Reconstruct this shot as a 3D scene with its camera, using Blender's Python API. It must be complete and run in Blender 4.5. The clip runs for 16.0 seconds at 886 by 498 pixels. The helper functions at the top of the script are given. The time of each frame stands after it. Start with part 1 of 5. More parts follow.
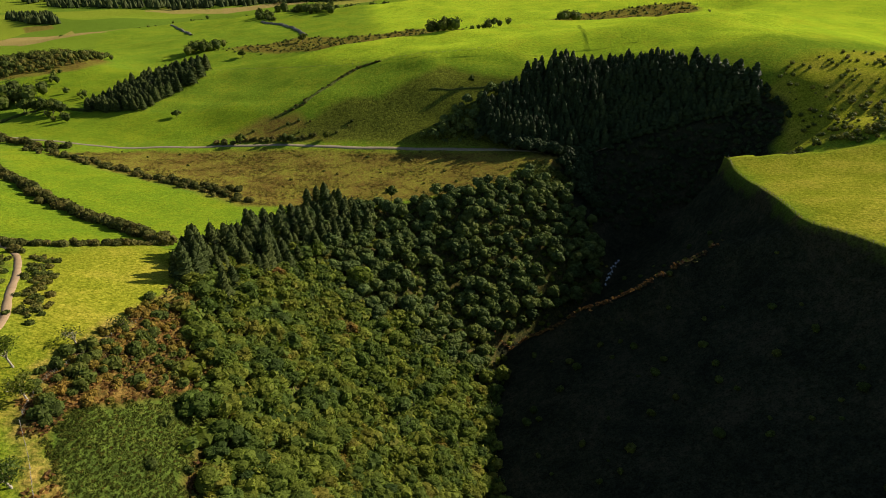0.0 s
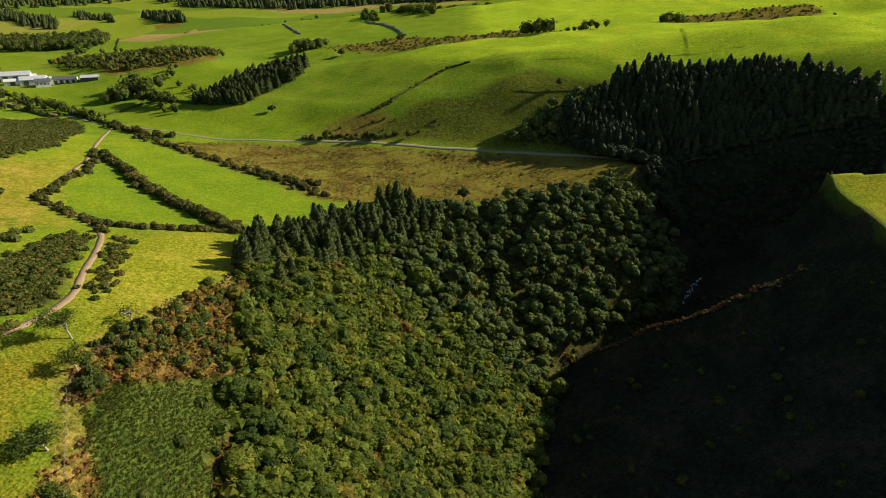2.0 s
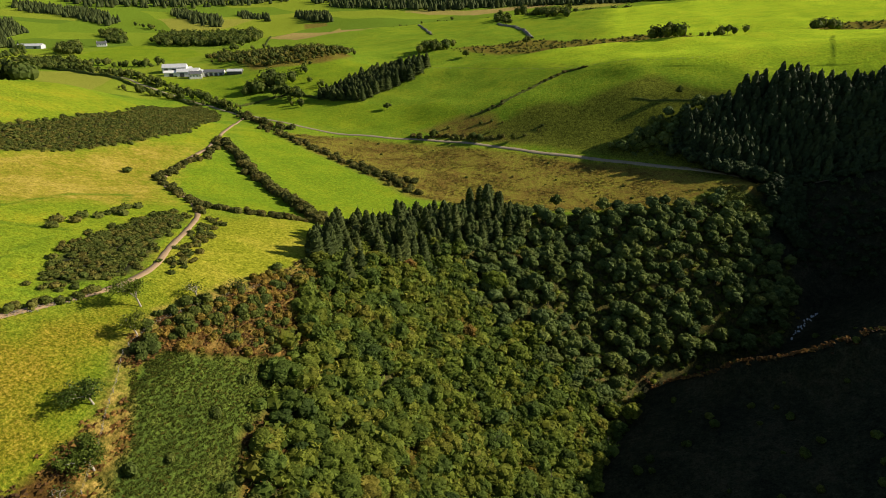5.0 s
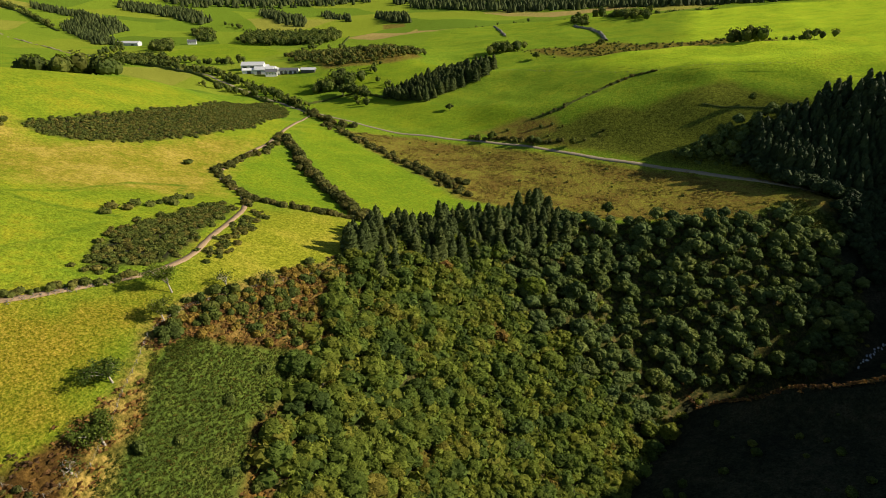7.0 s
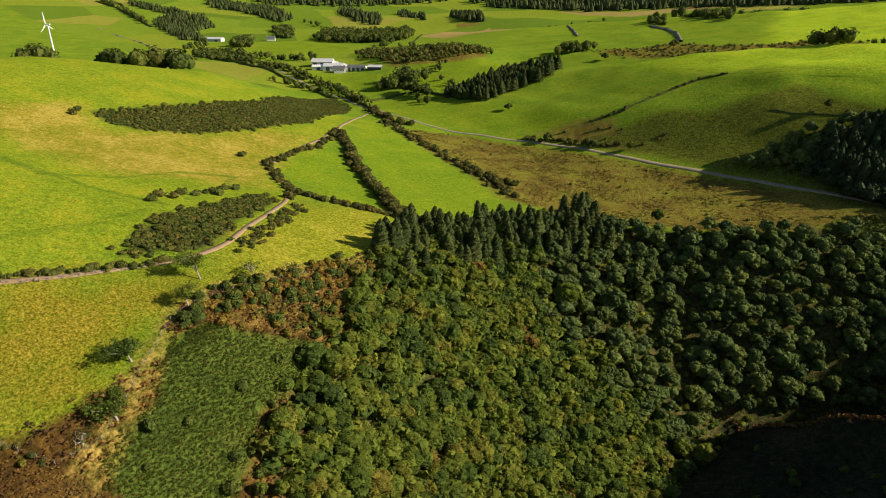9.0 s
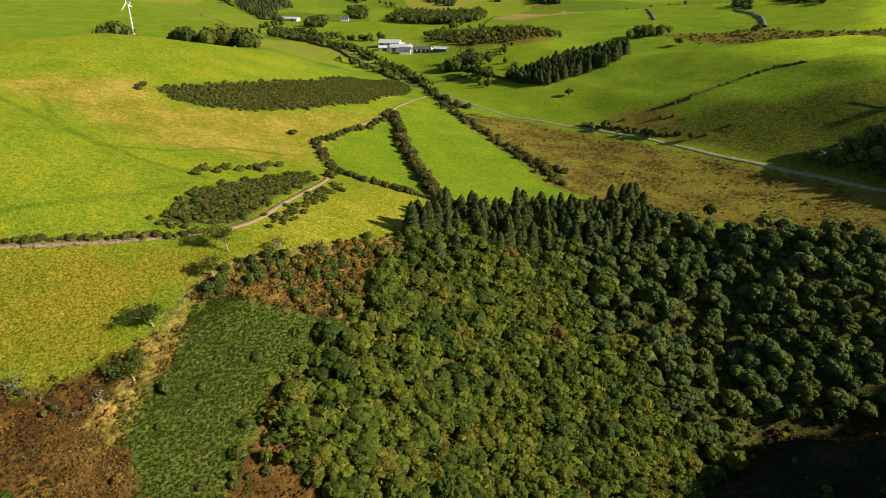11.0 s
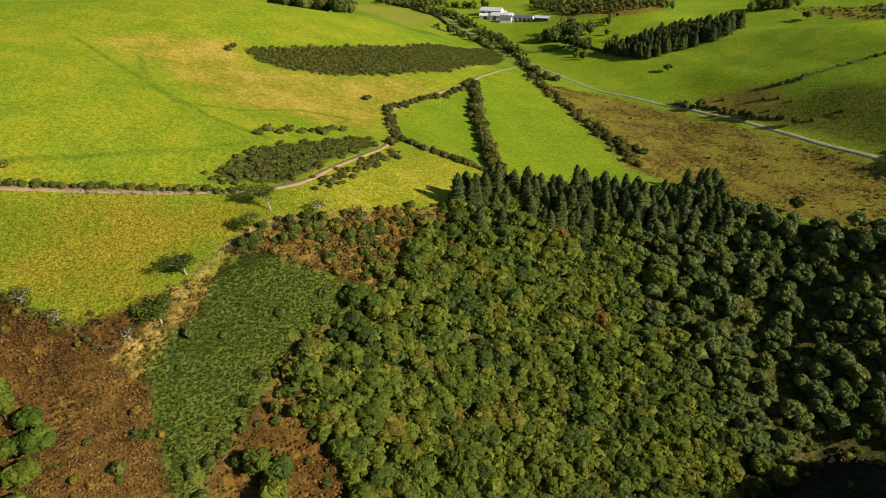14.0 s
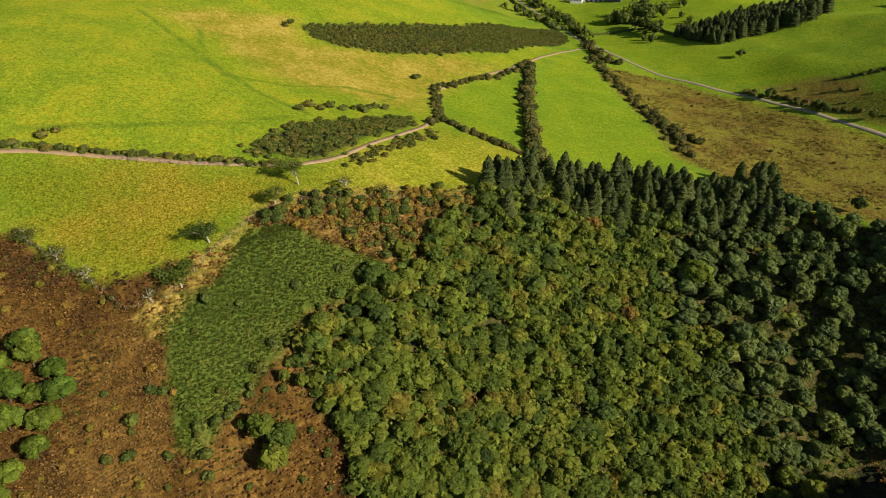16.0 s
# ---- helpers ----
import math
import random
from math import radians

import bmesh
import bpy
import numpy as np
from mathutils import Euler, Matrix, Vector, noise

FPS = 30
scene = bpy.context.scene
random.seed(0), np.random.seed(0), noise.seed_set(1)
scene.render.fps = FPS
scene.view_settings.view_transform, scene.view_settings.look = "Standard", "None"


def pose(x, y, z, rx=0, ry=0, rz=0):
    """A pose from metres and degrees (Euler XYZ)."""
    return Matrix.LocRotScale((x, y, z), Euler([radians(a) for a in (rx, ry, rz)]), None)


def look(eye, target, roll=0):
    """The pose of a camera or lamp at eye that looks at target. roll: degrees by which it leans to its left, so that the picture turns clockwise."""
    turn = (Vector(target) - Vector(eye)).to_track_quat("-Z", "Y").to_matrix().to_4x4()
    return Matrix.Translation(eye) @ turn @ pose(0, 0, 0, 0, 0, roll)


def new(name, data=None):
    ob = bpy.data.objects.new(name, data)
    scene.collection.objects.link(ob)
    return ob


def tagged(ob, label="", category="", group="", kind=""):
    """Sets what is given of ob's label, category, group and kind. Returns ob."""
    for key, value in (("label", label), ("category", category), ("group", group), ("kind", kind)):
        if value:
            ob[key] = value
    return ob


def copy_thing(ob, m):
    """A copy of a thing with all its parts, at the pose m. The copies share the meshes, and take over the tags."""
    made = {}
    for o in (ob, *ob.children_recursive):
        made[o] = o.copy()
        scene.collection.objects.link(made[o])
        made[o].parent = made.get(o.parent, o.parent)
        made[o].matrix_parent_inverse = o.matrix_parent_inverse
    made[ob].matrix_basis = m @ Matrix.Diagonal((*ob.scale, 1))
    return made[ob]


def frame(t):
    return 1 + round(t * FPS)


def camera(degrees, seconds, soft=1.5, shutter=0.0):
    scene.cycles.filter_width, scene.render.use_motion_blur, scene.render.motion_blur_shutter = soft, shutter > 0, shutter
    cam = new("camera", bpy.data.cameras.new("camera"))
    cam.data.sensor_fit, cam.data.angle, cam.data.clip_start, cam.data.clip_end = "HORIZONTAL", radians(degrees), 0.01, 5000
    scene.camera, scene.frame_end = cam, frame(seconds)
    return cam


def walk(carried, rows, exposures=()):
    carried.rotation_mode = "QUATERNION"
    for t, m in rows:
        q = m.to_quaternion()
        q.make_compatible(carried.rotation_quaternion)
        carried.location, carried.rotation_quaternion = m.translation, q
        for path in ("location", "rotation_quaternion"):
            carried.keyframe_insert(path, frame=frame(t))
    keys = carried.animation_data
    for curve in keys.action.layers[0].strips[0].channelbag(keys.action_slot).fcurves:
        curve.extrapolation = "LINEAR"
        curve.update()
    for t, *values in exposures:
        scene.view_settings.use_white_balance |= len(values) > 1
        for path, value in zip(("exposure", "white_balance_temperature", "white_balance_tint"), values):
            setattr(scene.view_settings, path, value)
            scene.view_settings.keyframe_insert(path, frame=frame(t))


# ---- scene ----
cam = camera(71.00, 16.0, soft=1.0)
# seconds, place, tilt, lean, turn
PATH = [
    (0, 0.00, 0.00, 85.00, 66.79, -0.04, -0.00),
    (0.5, 3.50, 0.96, 84.98, 66.80, -0.06, 2.45),
    (1, 7.00, 1.95, 84.95, 66.82, -0.09, 4.86),
    (1.5, 10.52, 2.96, 84.92, 66.84, -0.08, 7.20),
    (2, 14.02, 4.00, 84.91, 66.88, -0.08, 9.52),
    (2.5, 17.48, 5.07, 84.90, 66.92, -0.08, 11.82),
    (3, 20.87, 6.19, 84.89, 66.96, -0.07, 14.06),
    (3.5, 24.22, 7.36, 84.90, 66.97, -0.07, 16.15),
    (4, 27.51, 8.58, 84.91, 67.00, -0.06, 18.22),
    (6.5, 43.10, 17.04, 84.62, 67.15, -0.02, 27.58),
    (7, 46.05, 19.03, 84.60, 67.18, -0.02, 29.39),
    (7.5, 48.96, 21.08, 84.60, 67.20, -0.01, 31.22),
    (8, 51.84, 23.22, 84.61, 67.23, 0.01, 32.96),
    (8.5, 54.66, 25.41, 84.64, 67.23, 0.02, 34.65),
    (9, 57.44, 27.64, 84.65, 67.07, 0.03, 36.35),
    (11.5, 70.19, 40.07, 84.55, 65.11, 0.13, 45.03),
    (12, 72.38, 42.91, 84.41, 64.66, 0.10, 46.79),
    (12.5, 74.54, 45.81, 84.28, 64.24, 0.08, 48.56),
    (13, 76.66, 48.77, 84.17, 63.82, 0.08, 50.31),
    (13.5, 78.75, 51.79, 84.12, 63.39, 0.09, 52.07),
    (14, 80.78, 54.89, 84.10, 62.96, 0.09, 53.82),
    (14.5, 82.77, 58.05, 84.10, 62.51, 0.07, 55.61),
    (15, 84.71, 61.28, 84.09, 62.07, 0.04, 57.39),
    (15.5, 86.60, 64.55, 84.08, 61.65, -0.00, 59.18),
    (16, 88.47, 67.85, 84.07, 61.25, -0.03, 60.97),
]
walk(cam, [(t, pose(x, y, z, 0, 0, rz) @ pose(0, 0, 0, rx, 0, 0) @ pose(0, 0, 0, 0, 0, ro)) for t, x, y, z, rx, ro, rz in PATH])
# ---- end of path ----


# ---- the lie of the land ----
# heights of the broad land every 450 m, and the local rise or fall every 80 m, rows from south to north
BROAD = [
    [154, 138, 123, 107, 87, 62, 36, 12, -9, -25, -37],
    [140, 119, 103, 91, 74, 47, 25, 7, -5, -13, -19],
    [130, 100, 78, 72, 64, 25, 10, 4, 3, 2, 2],
    [127, 83, 47, 42, 49, -10, -5, 7, 18, 24, 27],
    [131, 76, 19, -8, -10, -17, 30, 43, 50, 53, 56],
    [132, 76, 14, -9, 14, 61, 96, 94, 88, 86, 86],
    [131, 77, 24, -0, 14, 54, 93, 112, 116, 116, 116],
    [148, 112, 78, 52, 49, 80, 112, 131, 139, 143, 145],
    [187, 176, 167, 142, 132, 148, 157, 160, 163, 168, 171],
]
NEAR = [
    [8.8, 17.1, 26.4, 23.9, -6.1, -22.5, -18.4, -7.8, 1.9, 9.9],
    [22.7, 22.9, 22.6, 22.6, 6.1, -14.4, -11.4, -0.5, 7.4, 13.9],
    [38.9, 32.3, 9.3, 5.7, 6.3, -17.3, -8.7, 4.7, 9.4, 15],
    [43, 36.3, 9.1, -9.1, -10.1, -25.6, -10.6, 1.6, 2, 9.1],
    [22, 11.9, -0, -12.4, -23.9, -24.7, -17.4, -12.2, -5.5, 0.5],
    [-7.2, -19.5, -17.6, -21.6, -21.6, -22.4, -24.2, -3.8, 21.7, 18.3],
    [-16.2, -17.2, -4.2, -7, 8.1, 17.6, 11.4, 21.2, 35.5, 27.7],
    [1, -0.7, -0.1, 4.4, 20, 29.1, 28.3, 29.2, 30, 21.6],
    [20.2, 12.2, -1.1, 0.8, 10.3, 16, 19.4, 20.3, 19, 12.4],
]
RIM = [(-78, -260), (-78, -60), (-80, 20), (-71, 62), (-74, 100), (-84, 135), (-84, 185), (-74, 228), (-58, 268), (-28, 312), (20, 330),
       (54, 368), (90, 392), (170, 396), (270, 402), (420, 430), (640, 470), (640, 380), (420, 338), (270, 322), (200, 322), (154, 332),
       (150, 312), (148, 275), (143, 244), (140, 229), (142, 218), (147, 206), (151, 193), (160, 120), (172, 20), (180, -260)]
STREAM = [(25, -260, -78), (20, -60, -78), (14, 60, -80), (16, 140, -82), (18, 210, -85), (28, 262, -87), (60, 290, -84), (92, 316, -74), (112, 346, -64), (165, 364, -36),
          (230, 366, 10), (420, 392, 24), (640, 440, 34)]
SPUR = [(140, 236), (118, 250), (101, 244), (80, 248), (64, 254), (27, 269)]

# long low ridges and hollows: line, rise, half width
RIDGES = [([(-205, 560), (-120, 580), (-40, 596), (20, 606), (90, 640), (220, 700)], 5.0, 28), ([(-300, 650), (-160, 662), (-60, 655), (30, 668)], -7.0, 34),
          ([(-10, 512), (60, 522), (140, 540), (260, 570), (420, 600)], 6.0, 30), ([(0, 470), (60, 474)], 4.0, 30), ([(-150, 458), (-60, 456), (20, 462), (90, 474)], 4.0, 24), ([(30, 690), (110, 700), (210, 720), (330, 790)], -8.0, 36),
          ([(-520, 960), (-457, 1100), (-336, 1080), (-208, 1060), (-121, 1090), (50, 1150), (300, 1220)], 9.0, 60), ([(-560, 1060), (-450, 1220), (-300, 1210), (-180, 1190), (-60, 1230), (60, 1290)], -14.0, 70),
          ([(-1500, 700), (-1300, 900), (-1200, 1150)], 10.0, 150), ([(-1000, 1100), (-820, 1240), (-640, 1250)], 14.0, 90),
          ([(84, 402), (130, 412), (170, 408), (200, 394)], -14.0, 20), ([(24, 430), (52, 446), (84, 458)], 8.0, 15),
          ([(-432, 165), (-424, 205), (-412, 250)], -17.5, 43), ([(-360, 322), (-352, 345)], 3.5, 26)]


def spline(t):
    t = np.abs(t)
    return np.where(t < 1, 2 / 3 - t * t + t ** 3 / 2, np.where(t < 2, (2 - t) ** 3 / 6, 0))


def lattice(table, x, y, x0, y0, step):
    table = np.array(table, float)
    u = spline((x[..., None] - x0) / step - np.arange(table.shape[1]))
    v = spline((y[..., None] - y0) / step - np.arange(table.shape[0]))
    return np.einsum("...j,ji,...i->...", v, table, u)


def line_distance(x, y, line, closed=False):
    """Distance to a line of points, and the third coordinate of its nearest point where it has one."""
    best, value = np.full(x.shape, 1e9), np.zeros(x.shape)
    for a, b in zip(line, line[1:] + line[:1] if closed else line[1:]):
        dx, dy = b[0] - a[0], b[1] - a[1]
        k = np.clip(((x - a[0]) * dx + (y - a[1]) * dy) / (dx * dx + dy * dy), 0, 1)
        d = np.hypot(x - a[0] - k * dx, y - a[1] - k * dy)
        if len(a) > 2:
            value = np.where(d < best, a[2] + k * (b[2] - a[2]), value)
        best = np.minimum(best, d)
    return best, value


def inside(x, y, loop):
    odd = np.zeros(x.shape, bool)
    for a, b in zip(loop, loop[1:] + loop[:1]):
        if a[1] != b[1]:
            odd ^= ((a[1] > y) != (b[1] > y)) & (x < (b[0] - a[0]) * (y - a[1]) / (b[1] - a[1]) + a[0])
    return odd


def depth_in(x, y, loop):
    """Metres inside a loop of points, less than nought outside."""
    return np.where(inside(x, y, loop), 1, -1) * line_distance(x, y, loop, True)[0]


def ripple(x, y):
    return (np.sin(x * 0.043 + 1.3 * np.sin(y * 0.031)) * np.sin(y * 0.037 + 0.8 * np.sin(x * 0.027)) * 0.5
            + 0.22 * np.sin(x * 0.13 + y * 0.05 + np.sin(y * 0.09)) * np.sin(y * 0.11 - x * 0.04))


def ground(x, y):
    """Height of the land."""
    x, y = np.asarray(x, float), np.asarray(y, float)
    z = lattice(BROAD, np.clip(x, -2200, 2200), np.clip(y, -1300, 2200), -2250, -1350, 450) + lattice(NEAR, x, y, -420, 0, 80)
    far = np.maximum(np.hypot(x + 100, y - 300) - 1500, 0)
    z = z + 0.05 * np.minimum(far, 1500) + ripple(x, y) * np.clip(np.hypot(x, y) / 300, 0.5, 3)
    for line, rise, half in RIDGES:
        z = z + rise * np.exp(-(line_distance(x, y, line)[0] / half) ** 2)
    depth = depth_in(x, y, RIM)
    mid, floor = line_distance(x, y, STREAM)
    u = np.clip(depth, 0, None) / (np.clip(depth, 0, None) + mid + 1e-6)
    g = u ** (1.15 - 0.45 * np.clip((x - 20) / 60, 0, 1) + 0.6 * np.clip((x - 170) / 40, 0, 1))
    z = z * (1 - g) + floor * g
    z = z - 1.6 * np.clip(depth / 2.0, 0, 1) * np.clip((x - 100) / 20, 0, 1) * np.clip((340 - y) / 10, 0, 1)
    spur = np.exp(-(line_distance(x, y, SPUR)[0] / 9) ** 2)
    crest = 6.5 * np.exp(-(line_distance(x, y, SPUR[2:5])[0] / 8) ** 2)
    return z + np.where(depth > 0, 20 * spur * np.clip(u * 4, 0, 1) * (1 - u) ** 0.8 + crest, 0)


# ---- daylight ----
SUN_TURN = 58.0      # degrees clockwise from +y to the sun
SUN_HEIGHT = 26.5
world = bpy.data.worlds.new("sky")
scene.world = world
world.use_nodes = True
sky = world.node_tree.nodes.new("ShaderNodeTexSky")
sky.sky_type, sky.sun_disc = "NISHITA", False
sky.sun_elevation, sky.sun_rotation = radians(SUN_HEIGHT), radians(SUN_TURN)
sky.air_density, sky.dust_density, sky.ozone_density = 1.0, 0.6, 1.0
world.node_tree.links.new(sky.outputs[0], world.node_tree.nodes["Background"].inputs[0])
world.node_tree.nodes["Background"].inputs[1].default_value = 0.062
sun_way = Vector((math.sin(radians(SUN_TURN)) * math.cos(radians(SUN_HEIGHT)), math.cos(radians(SUN_TURN)) * math.cos(radians(SUN_HEIGHT)), math.sin(radians(SUN_HEIGHT))))
sun = new("sun", bpy.data.lights.new("sun", "SUN"))
sun.data.energy, sun.data.angle, sun.data.color = 5.0, radians(0.6), (1.0, 0.90, 0.72)
sun.matrix_world = look((0, 0, 400), Vector((0, 0, 400)) - sun_way)
scene.view_settings.exposure = 0.47


# ---- materials ----
def material(name):
    m = bpy.data.materials.new(name)
    m.use_nodes = True
    m.node_tree.nodes.clear()
    return m, m.node_tree.nodes, m.node_tree.links


def add(nodes, kind, **values):
    n = nodes.new(kind)
    for key, value in values.items():
        if key in n.inputs:
            n.inputs[key].default_value = value
        else:
            n.attribute_name = value
    return n


def ramp(nodes, stops):
    n = nodes.new("ShaderNodeValToRGB")
    while len(n.color_ramp.elements) < len(stops):
        n.color_ramp.elements.new(0.5)
    for e, (at, colour) in zip(n.color_ramp.elements, stops):
        e.position, e.color = at, (*colour, 1)
    return n


def noise_at(nodes, links, scale, detail=4.0, rough=0.6, coords=None):
    n = add(nodes, "ShaderNodeTexNoise", Scale=scale, Detail=detail, Roughness=rough)
    if coords:
        links.new(coords, n.inputs["Vector"])
    return n


def maths(nodes, links, operation, a, b=None, c=None, clamp=False):
    n = nodes.new("ShaderNodeMath")
    n.operation, n.use_clamp = operation, clamp
    for slot, v in enumerate((a, b, c)):
        if v is None:
            continue
        if isinstance(v, (int, float)):
            n.inputs[slot].default_value = v
        else:
            links.new(v, n.inputs[slot])
    return n.outputs[0]


def mixed(nodes, links, factor, a, b, blend="MIX"):
    n = nodes.new("ShaderNodeMix")
    n.data_type, n.blend_type = "RGBA", blend
    for slot, v in ((0, factor), (6, a), (7, b)):
        if isinstance(v, (int, float)):
            n.inputs[slot].default_value = v
        elif isinstance(v, tuple):
            n.inputs[slot].default_value = (*v, 1)
        else:
            links.new(v, n.inputs[slot])
    return n.outputs[2]


def surface(name, low, high, scale=1.0, rough=0.85, metal=0.0, bump=0.3, fine=8.0, specular=0.3):
    """A plain surface with stains at one scale and grain at a finer one."""
    m, nodes, links = material(name)
    out, b = nodes.new("ShaderNodeOutputMaterial"), add(nodes, "ShaderNodeBsdfPrincipled", Roughness=rough, Metallic=metal)
    b.inputs["Specular IOR Level"].default_value = specular
    co = nodes.new("ShaderNodeTexCoord").outputs["Object"]
    big, small = noise_at(nodes, links, scale, 4, 0.6, co), noise_at(nodes, links, scale * fine, 3, 0.6, co)
    f = maths(nodes, links, "MULTIPLY_ADD", small.outputs[0], 0.6, maths(nodes, links, "MULTIPLY", big.outputs[0], 0.5), True)
    r = ramp(nodes, [(0.3, low), (0.75, high)])
    links.new(f, r.inputs[0])
    links.new(r.outputs[0], b.inputs["Base Color"])
    k = add(nodes, "ShaderNodeBump", Strength=bump, Distance=0.05)
    links.new(small.outputs[0], k.inputs["Height"])
    links.new(k.outputs[0], b.inputs["Normal"])
    links.new(b.outputs[0], out.inputs[0])
    return m


def leaves(name, stops, spread=0.35, shine=0.3, patch=0.0):
    """Foliage: a hue for each plant and each patch of the wood, a shade for each leaf cluster, light passing through."""
    m, nodes, links = material(name)
    out = nodes.new("ShaderNodeOutputMaterial")
    co = nodes.new("ShaderNodeNewGeometry")
    tint = add(nodes, "ShaderNodeAttribute", attribute_name="tint").outputs["Fac"]
    own = nodes.new("ShaderNodeObjectInfo").outputs["Random"]
    hue = maths(nodes, links, "FRACT", maths(nodes, links, "ADD", tint, own))
    if patch:
        drift = maths(nodes, links, "MULTIPLY_ADD", noise_at(nodes, links, 0.05, 2, 0.5, co.outputs["Position"]).outputs[0], 3.0, -1.0, True)
        hue = maths(nodes, links, "MULTIPLY_ADD", drift, patch, maths(nodes, links, "MULTIPLY", hue, 1 - patch))
    r = ramp(nodes, stops)
    links.new(hue, r.inputs[0])
    grain = noise_at(nodes, links, 2.6, 2, 0.7, co.outputs["Position"]).outputs[0]
    shade = maths(nodes, links, "MULTIPLY_ADD", co.outputs["Random Per Island"], spread * 2, 1 - spread)
    shade = maths(nodes, links, "MULTIPLY", shade, maths(nodes, links, "MULTIPLY_ADD", grain, 1.6, 0.2))
    vec = nodes.new("ShaderNodeCombineXYZ")
    for i in range(3):
        links.new(shade, vec.inputs[i])
    colour = mixed(nodes, links, 1.0, r.outputs[0], vec.outputs[0], "MULTIPLY")
    d = add(nodes, "ShaderNodeBsdfPrincipled", Roughness=0.6)
    d.inputs["Specular IOR Level"].default_value = 0.04
    t = nodes.new("ShaderNodeBsdfTranslucent")
    links.new(colour, d.inputs["Base Color"])
    links.new(mixed(nodes, links, 1.0, colour, (1.0, 1.12, 0.6), "MULTIPLY"), t.inputs[0])
    mix = add(nodes, "ShaderNodeMixShader", Fac=shine)
    links.new(d.outputs[0], mix.inputs[1])
    links.new(t.outputs[0], mix.inputs[2])
    links.new(mix.outputs[0], out.inputs[0])
    return m


OAK = leaves("broad_leaves", [(0.0, (0.05, 0.078, 0.021)), (0.25, (0.088, 0.124, 0.022)), (0.5, (0.126, 0.158, 0.023)), (0.75, (0.166, 0.18, 0.025)), (0.92, (0.19, 0.158, 0.028)), (1.0, (0.22, 0.12, 0.034))], 0.38, 0.33, 0.3)
HEDGELEAF = leaves("hedge_leaves", [(0.0, (0.075, 0.082, 0.022)), (0.5, (0.11, 0.11, 0.028)), (1.0, (0.155, 0.125, 0.034))], 0.4, 0.3)
DARKLEAF = leaves("dark_leaves", [(0.0, (0.075, 0.10, 0.024)), (0.5, (0.10, 0.125, 0.026)), (1.0, (0.135, 0.145, 0.030))], 0.4, 0.4)
# cooler copy of the broad leaves, with the shade put into the colour
SHADELEAF = leaves("shaded_leaves", [(0.0, (0.066, 0.094, 0.032)), (0.5, (0.10, 0.132, 0.036)), (1.0, (0.15, 0.172, 0.04))], 0.35, 0.25, 0.3)
LIGHTLEAF = leaves("light_leaves", [(0.0, (0.08, 0.125, 0.018)), (1.0, (0.135, 0.17, 0.022))], 0.5, 0.35)
NEEDLE = leaves("conifer_needles", [(0.0, (0.048, 0.064, 0.020)), (0.6, (0.064, 0.082, 0.023)), (1.0, (0.078, 0.092, 0.025))], 0.35, 0.12)
GORSE = leaves("gorse_shoots", [(0.0, (0.075, 0.095, 0.02)), (0.6, (0.11, 0.122, 0.025)), (1.0, (0.155, 0.13, 0.03))], 0.35, 0.25)
FERN = leaves("bracken_fronds", [(0.0, (0.048, 0.063, 0.010)), (0.6, (0.062, 0.077, 0.012)), (0.88, (0.08, 0.086, 0.014)), (1.0, (0.12, 0.085, 0.018))], 0.35, 0.25)
RUST = leaves("rusty_fronds", [(0.0, (0.19, 0.09, 0.026)), (0.25, (0.27, 0.15, 0.042)), (0.5, (0.16, 0.08, 0.028)), (0.68, (0.075, 0.045, 0.024)), (0.8, (0.15, 0.125, 0.028)), (0.92, (0.10, 0.12, 0.022)), (1.0, (0.06, 0.045, 0.024))], 0.4, 0.35, 0.5)
AUTUMN = leaves("autumn_shrub_leaves", [(0.0, (0.17, 0.115, 0.025)), (0.3, (0.24, 0.17, 0.034)), (0.6, (0.155, 0.14, 0.022)), (1.0, (0.28, 0.175, 0.036))], 0.35, 0.35)
TAN = leaves("dead_bracken_fronds", [(0.0, (0.19, 0.11, 0.032)), (0.4, (0.25, 0.15, 0.046)), (0.7, (0.15, 0.085, 0.028)), (1.0, (0.27, 0.18, 0.06))], 0.4, 0.25)
MOORGRASS = leaves("moor_grass_blades", [(0.0, (0.21, 0.155, 0.034)), (0.3, (0.24, 0.195, 0.04)), (0.55, (0.18, 0.11, 0.03)), (0.75, (0.18, 0.165, 0.028)), (1.0, (0.22, 0.14, 0.036))], 0.3, 0.35, 0.5)
# conifer needles darkened for the plantation, the hillside's shade being in the colour
SHADENEEDLE = leaves("shaded_plantation_needles", [(0.0, (0.028, 0.042, 0.017)), (0.6, (0.036, 0.052, 0.020)), (1.0, (0.046, 0.06, 0.022))], 0.3, 0.05)
BARK = surface("bark", (0.045, 0.035, 0.025), (0.13, 0.11, 0.085), 2.0, 0.9, 0, 0.6)
PALE_BARK = surface("pale_bark", (0.24, 0.20, 0.15), (0.44, 0.39, 0.32), 2.0, 0.85, 0, 0.5)
TARMAC = surface("road_tarmac", (0.22, 0.178, 0.115), (0.33, 0.272, 0.185), 0.4, 1.0, 0, 0.3, 12, 0.0)
STONES = surface("track_stones", (0.19, 0.12, 0.06), (0.42, 0.29, 0.17), 0.35, 0.9, 0, 0.6, 9)
STEEL_ROOF = surface("sheet_roof", (0.42, 0.42, 0.43), (0.64, 0.63, 0.63), 0.3, 0.6, 0.0, 0.2)
WHITE_WALL = surface("white_wall", (0.62, 0.61, 0.58), (0.82, 0.81, 0.78), 0.5, 0.8, 0, 0.2)
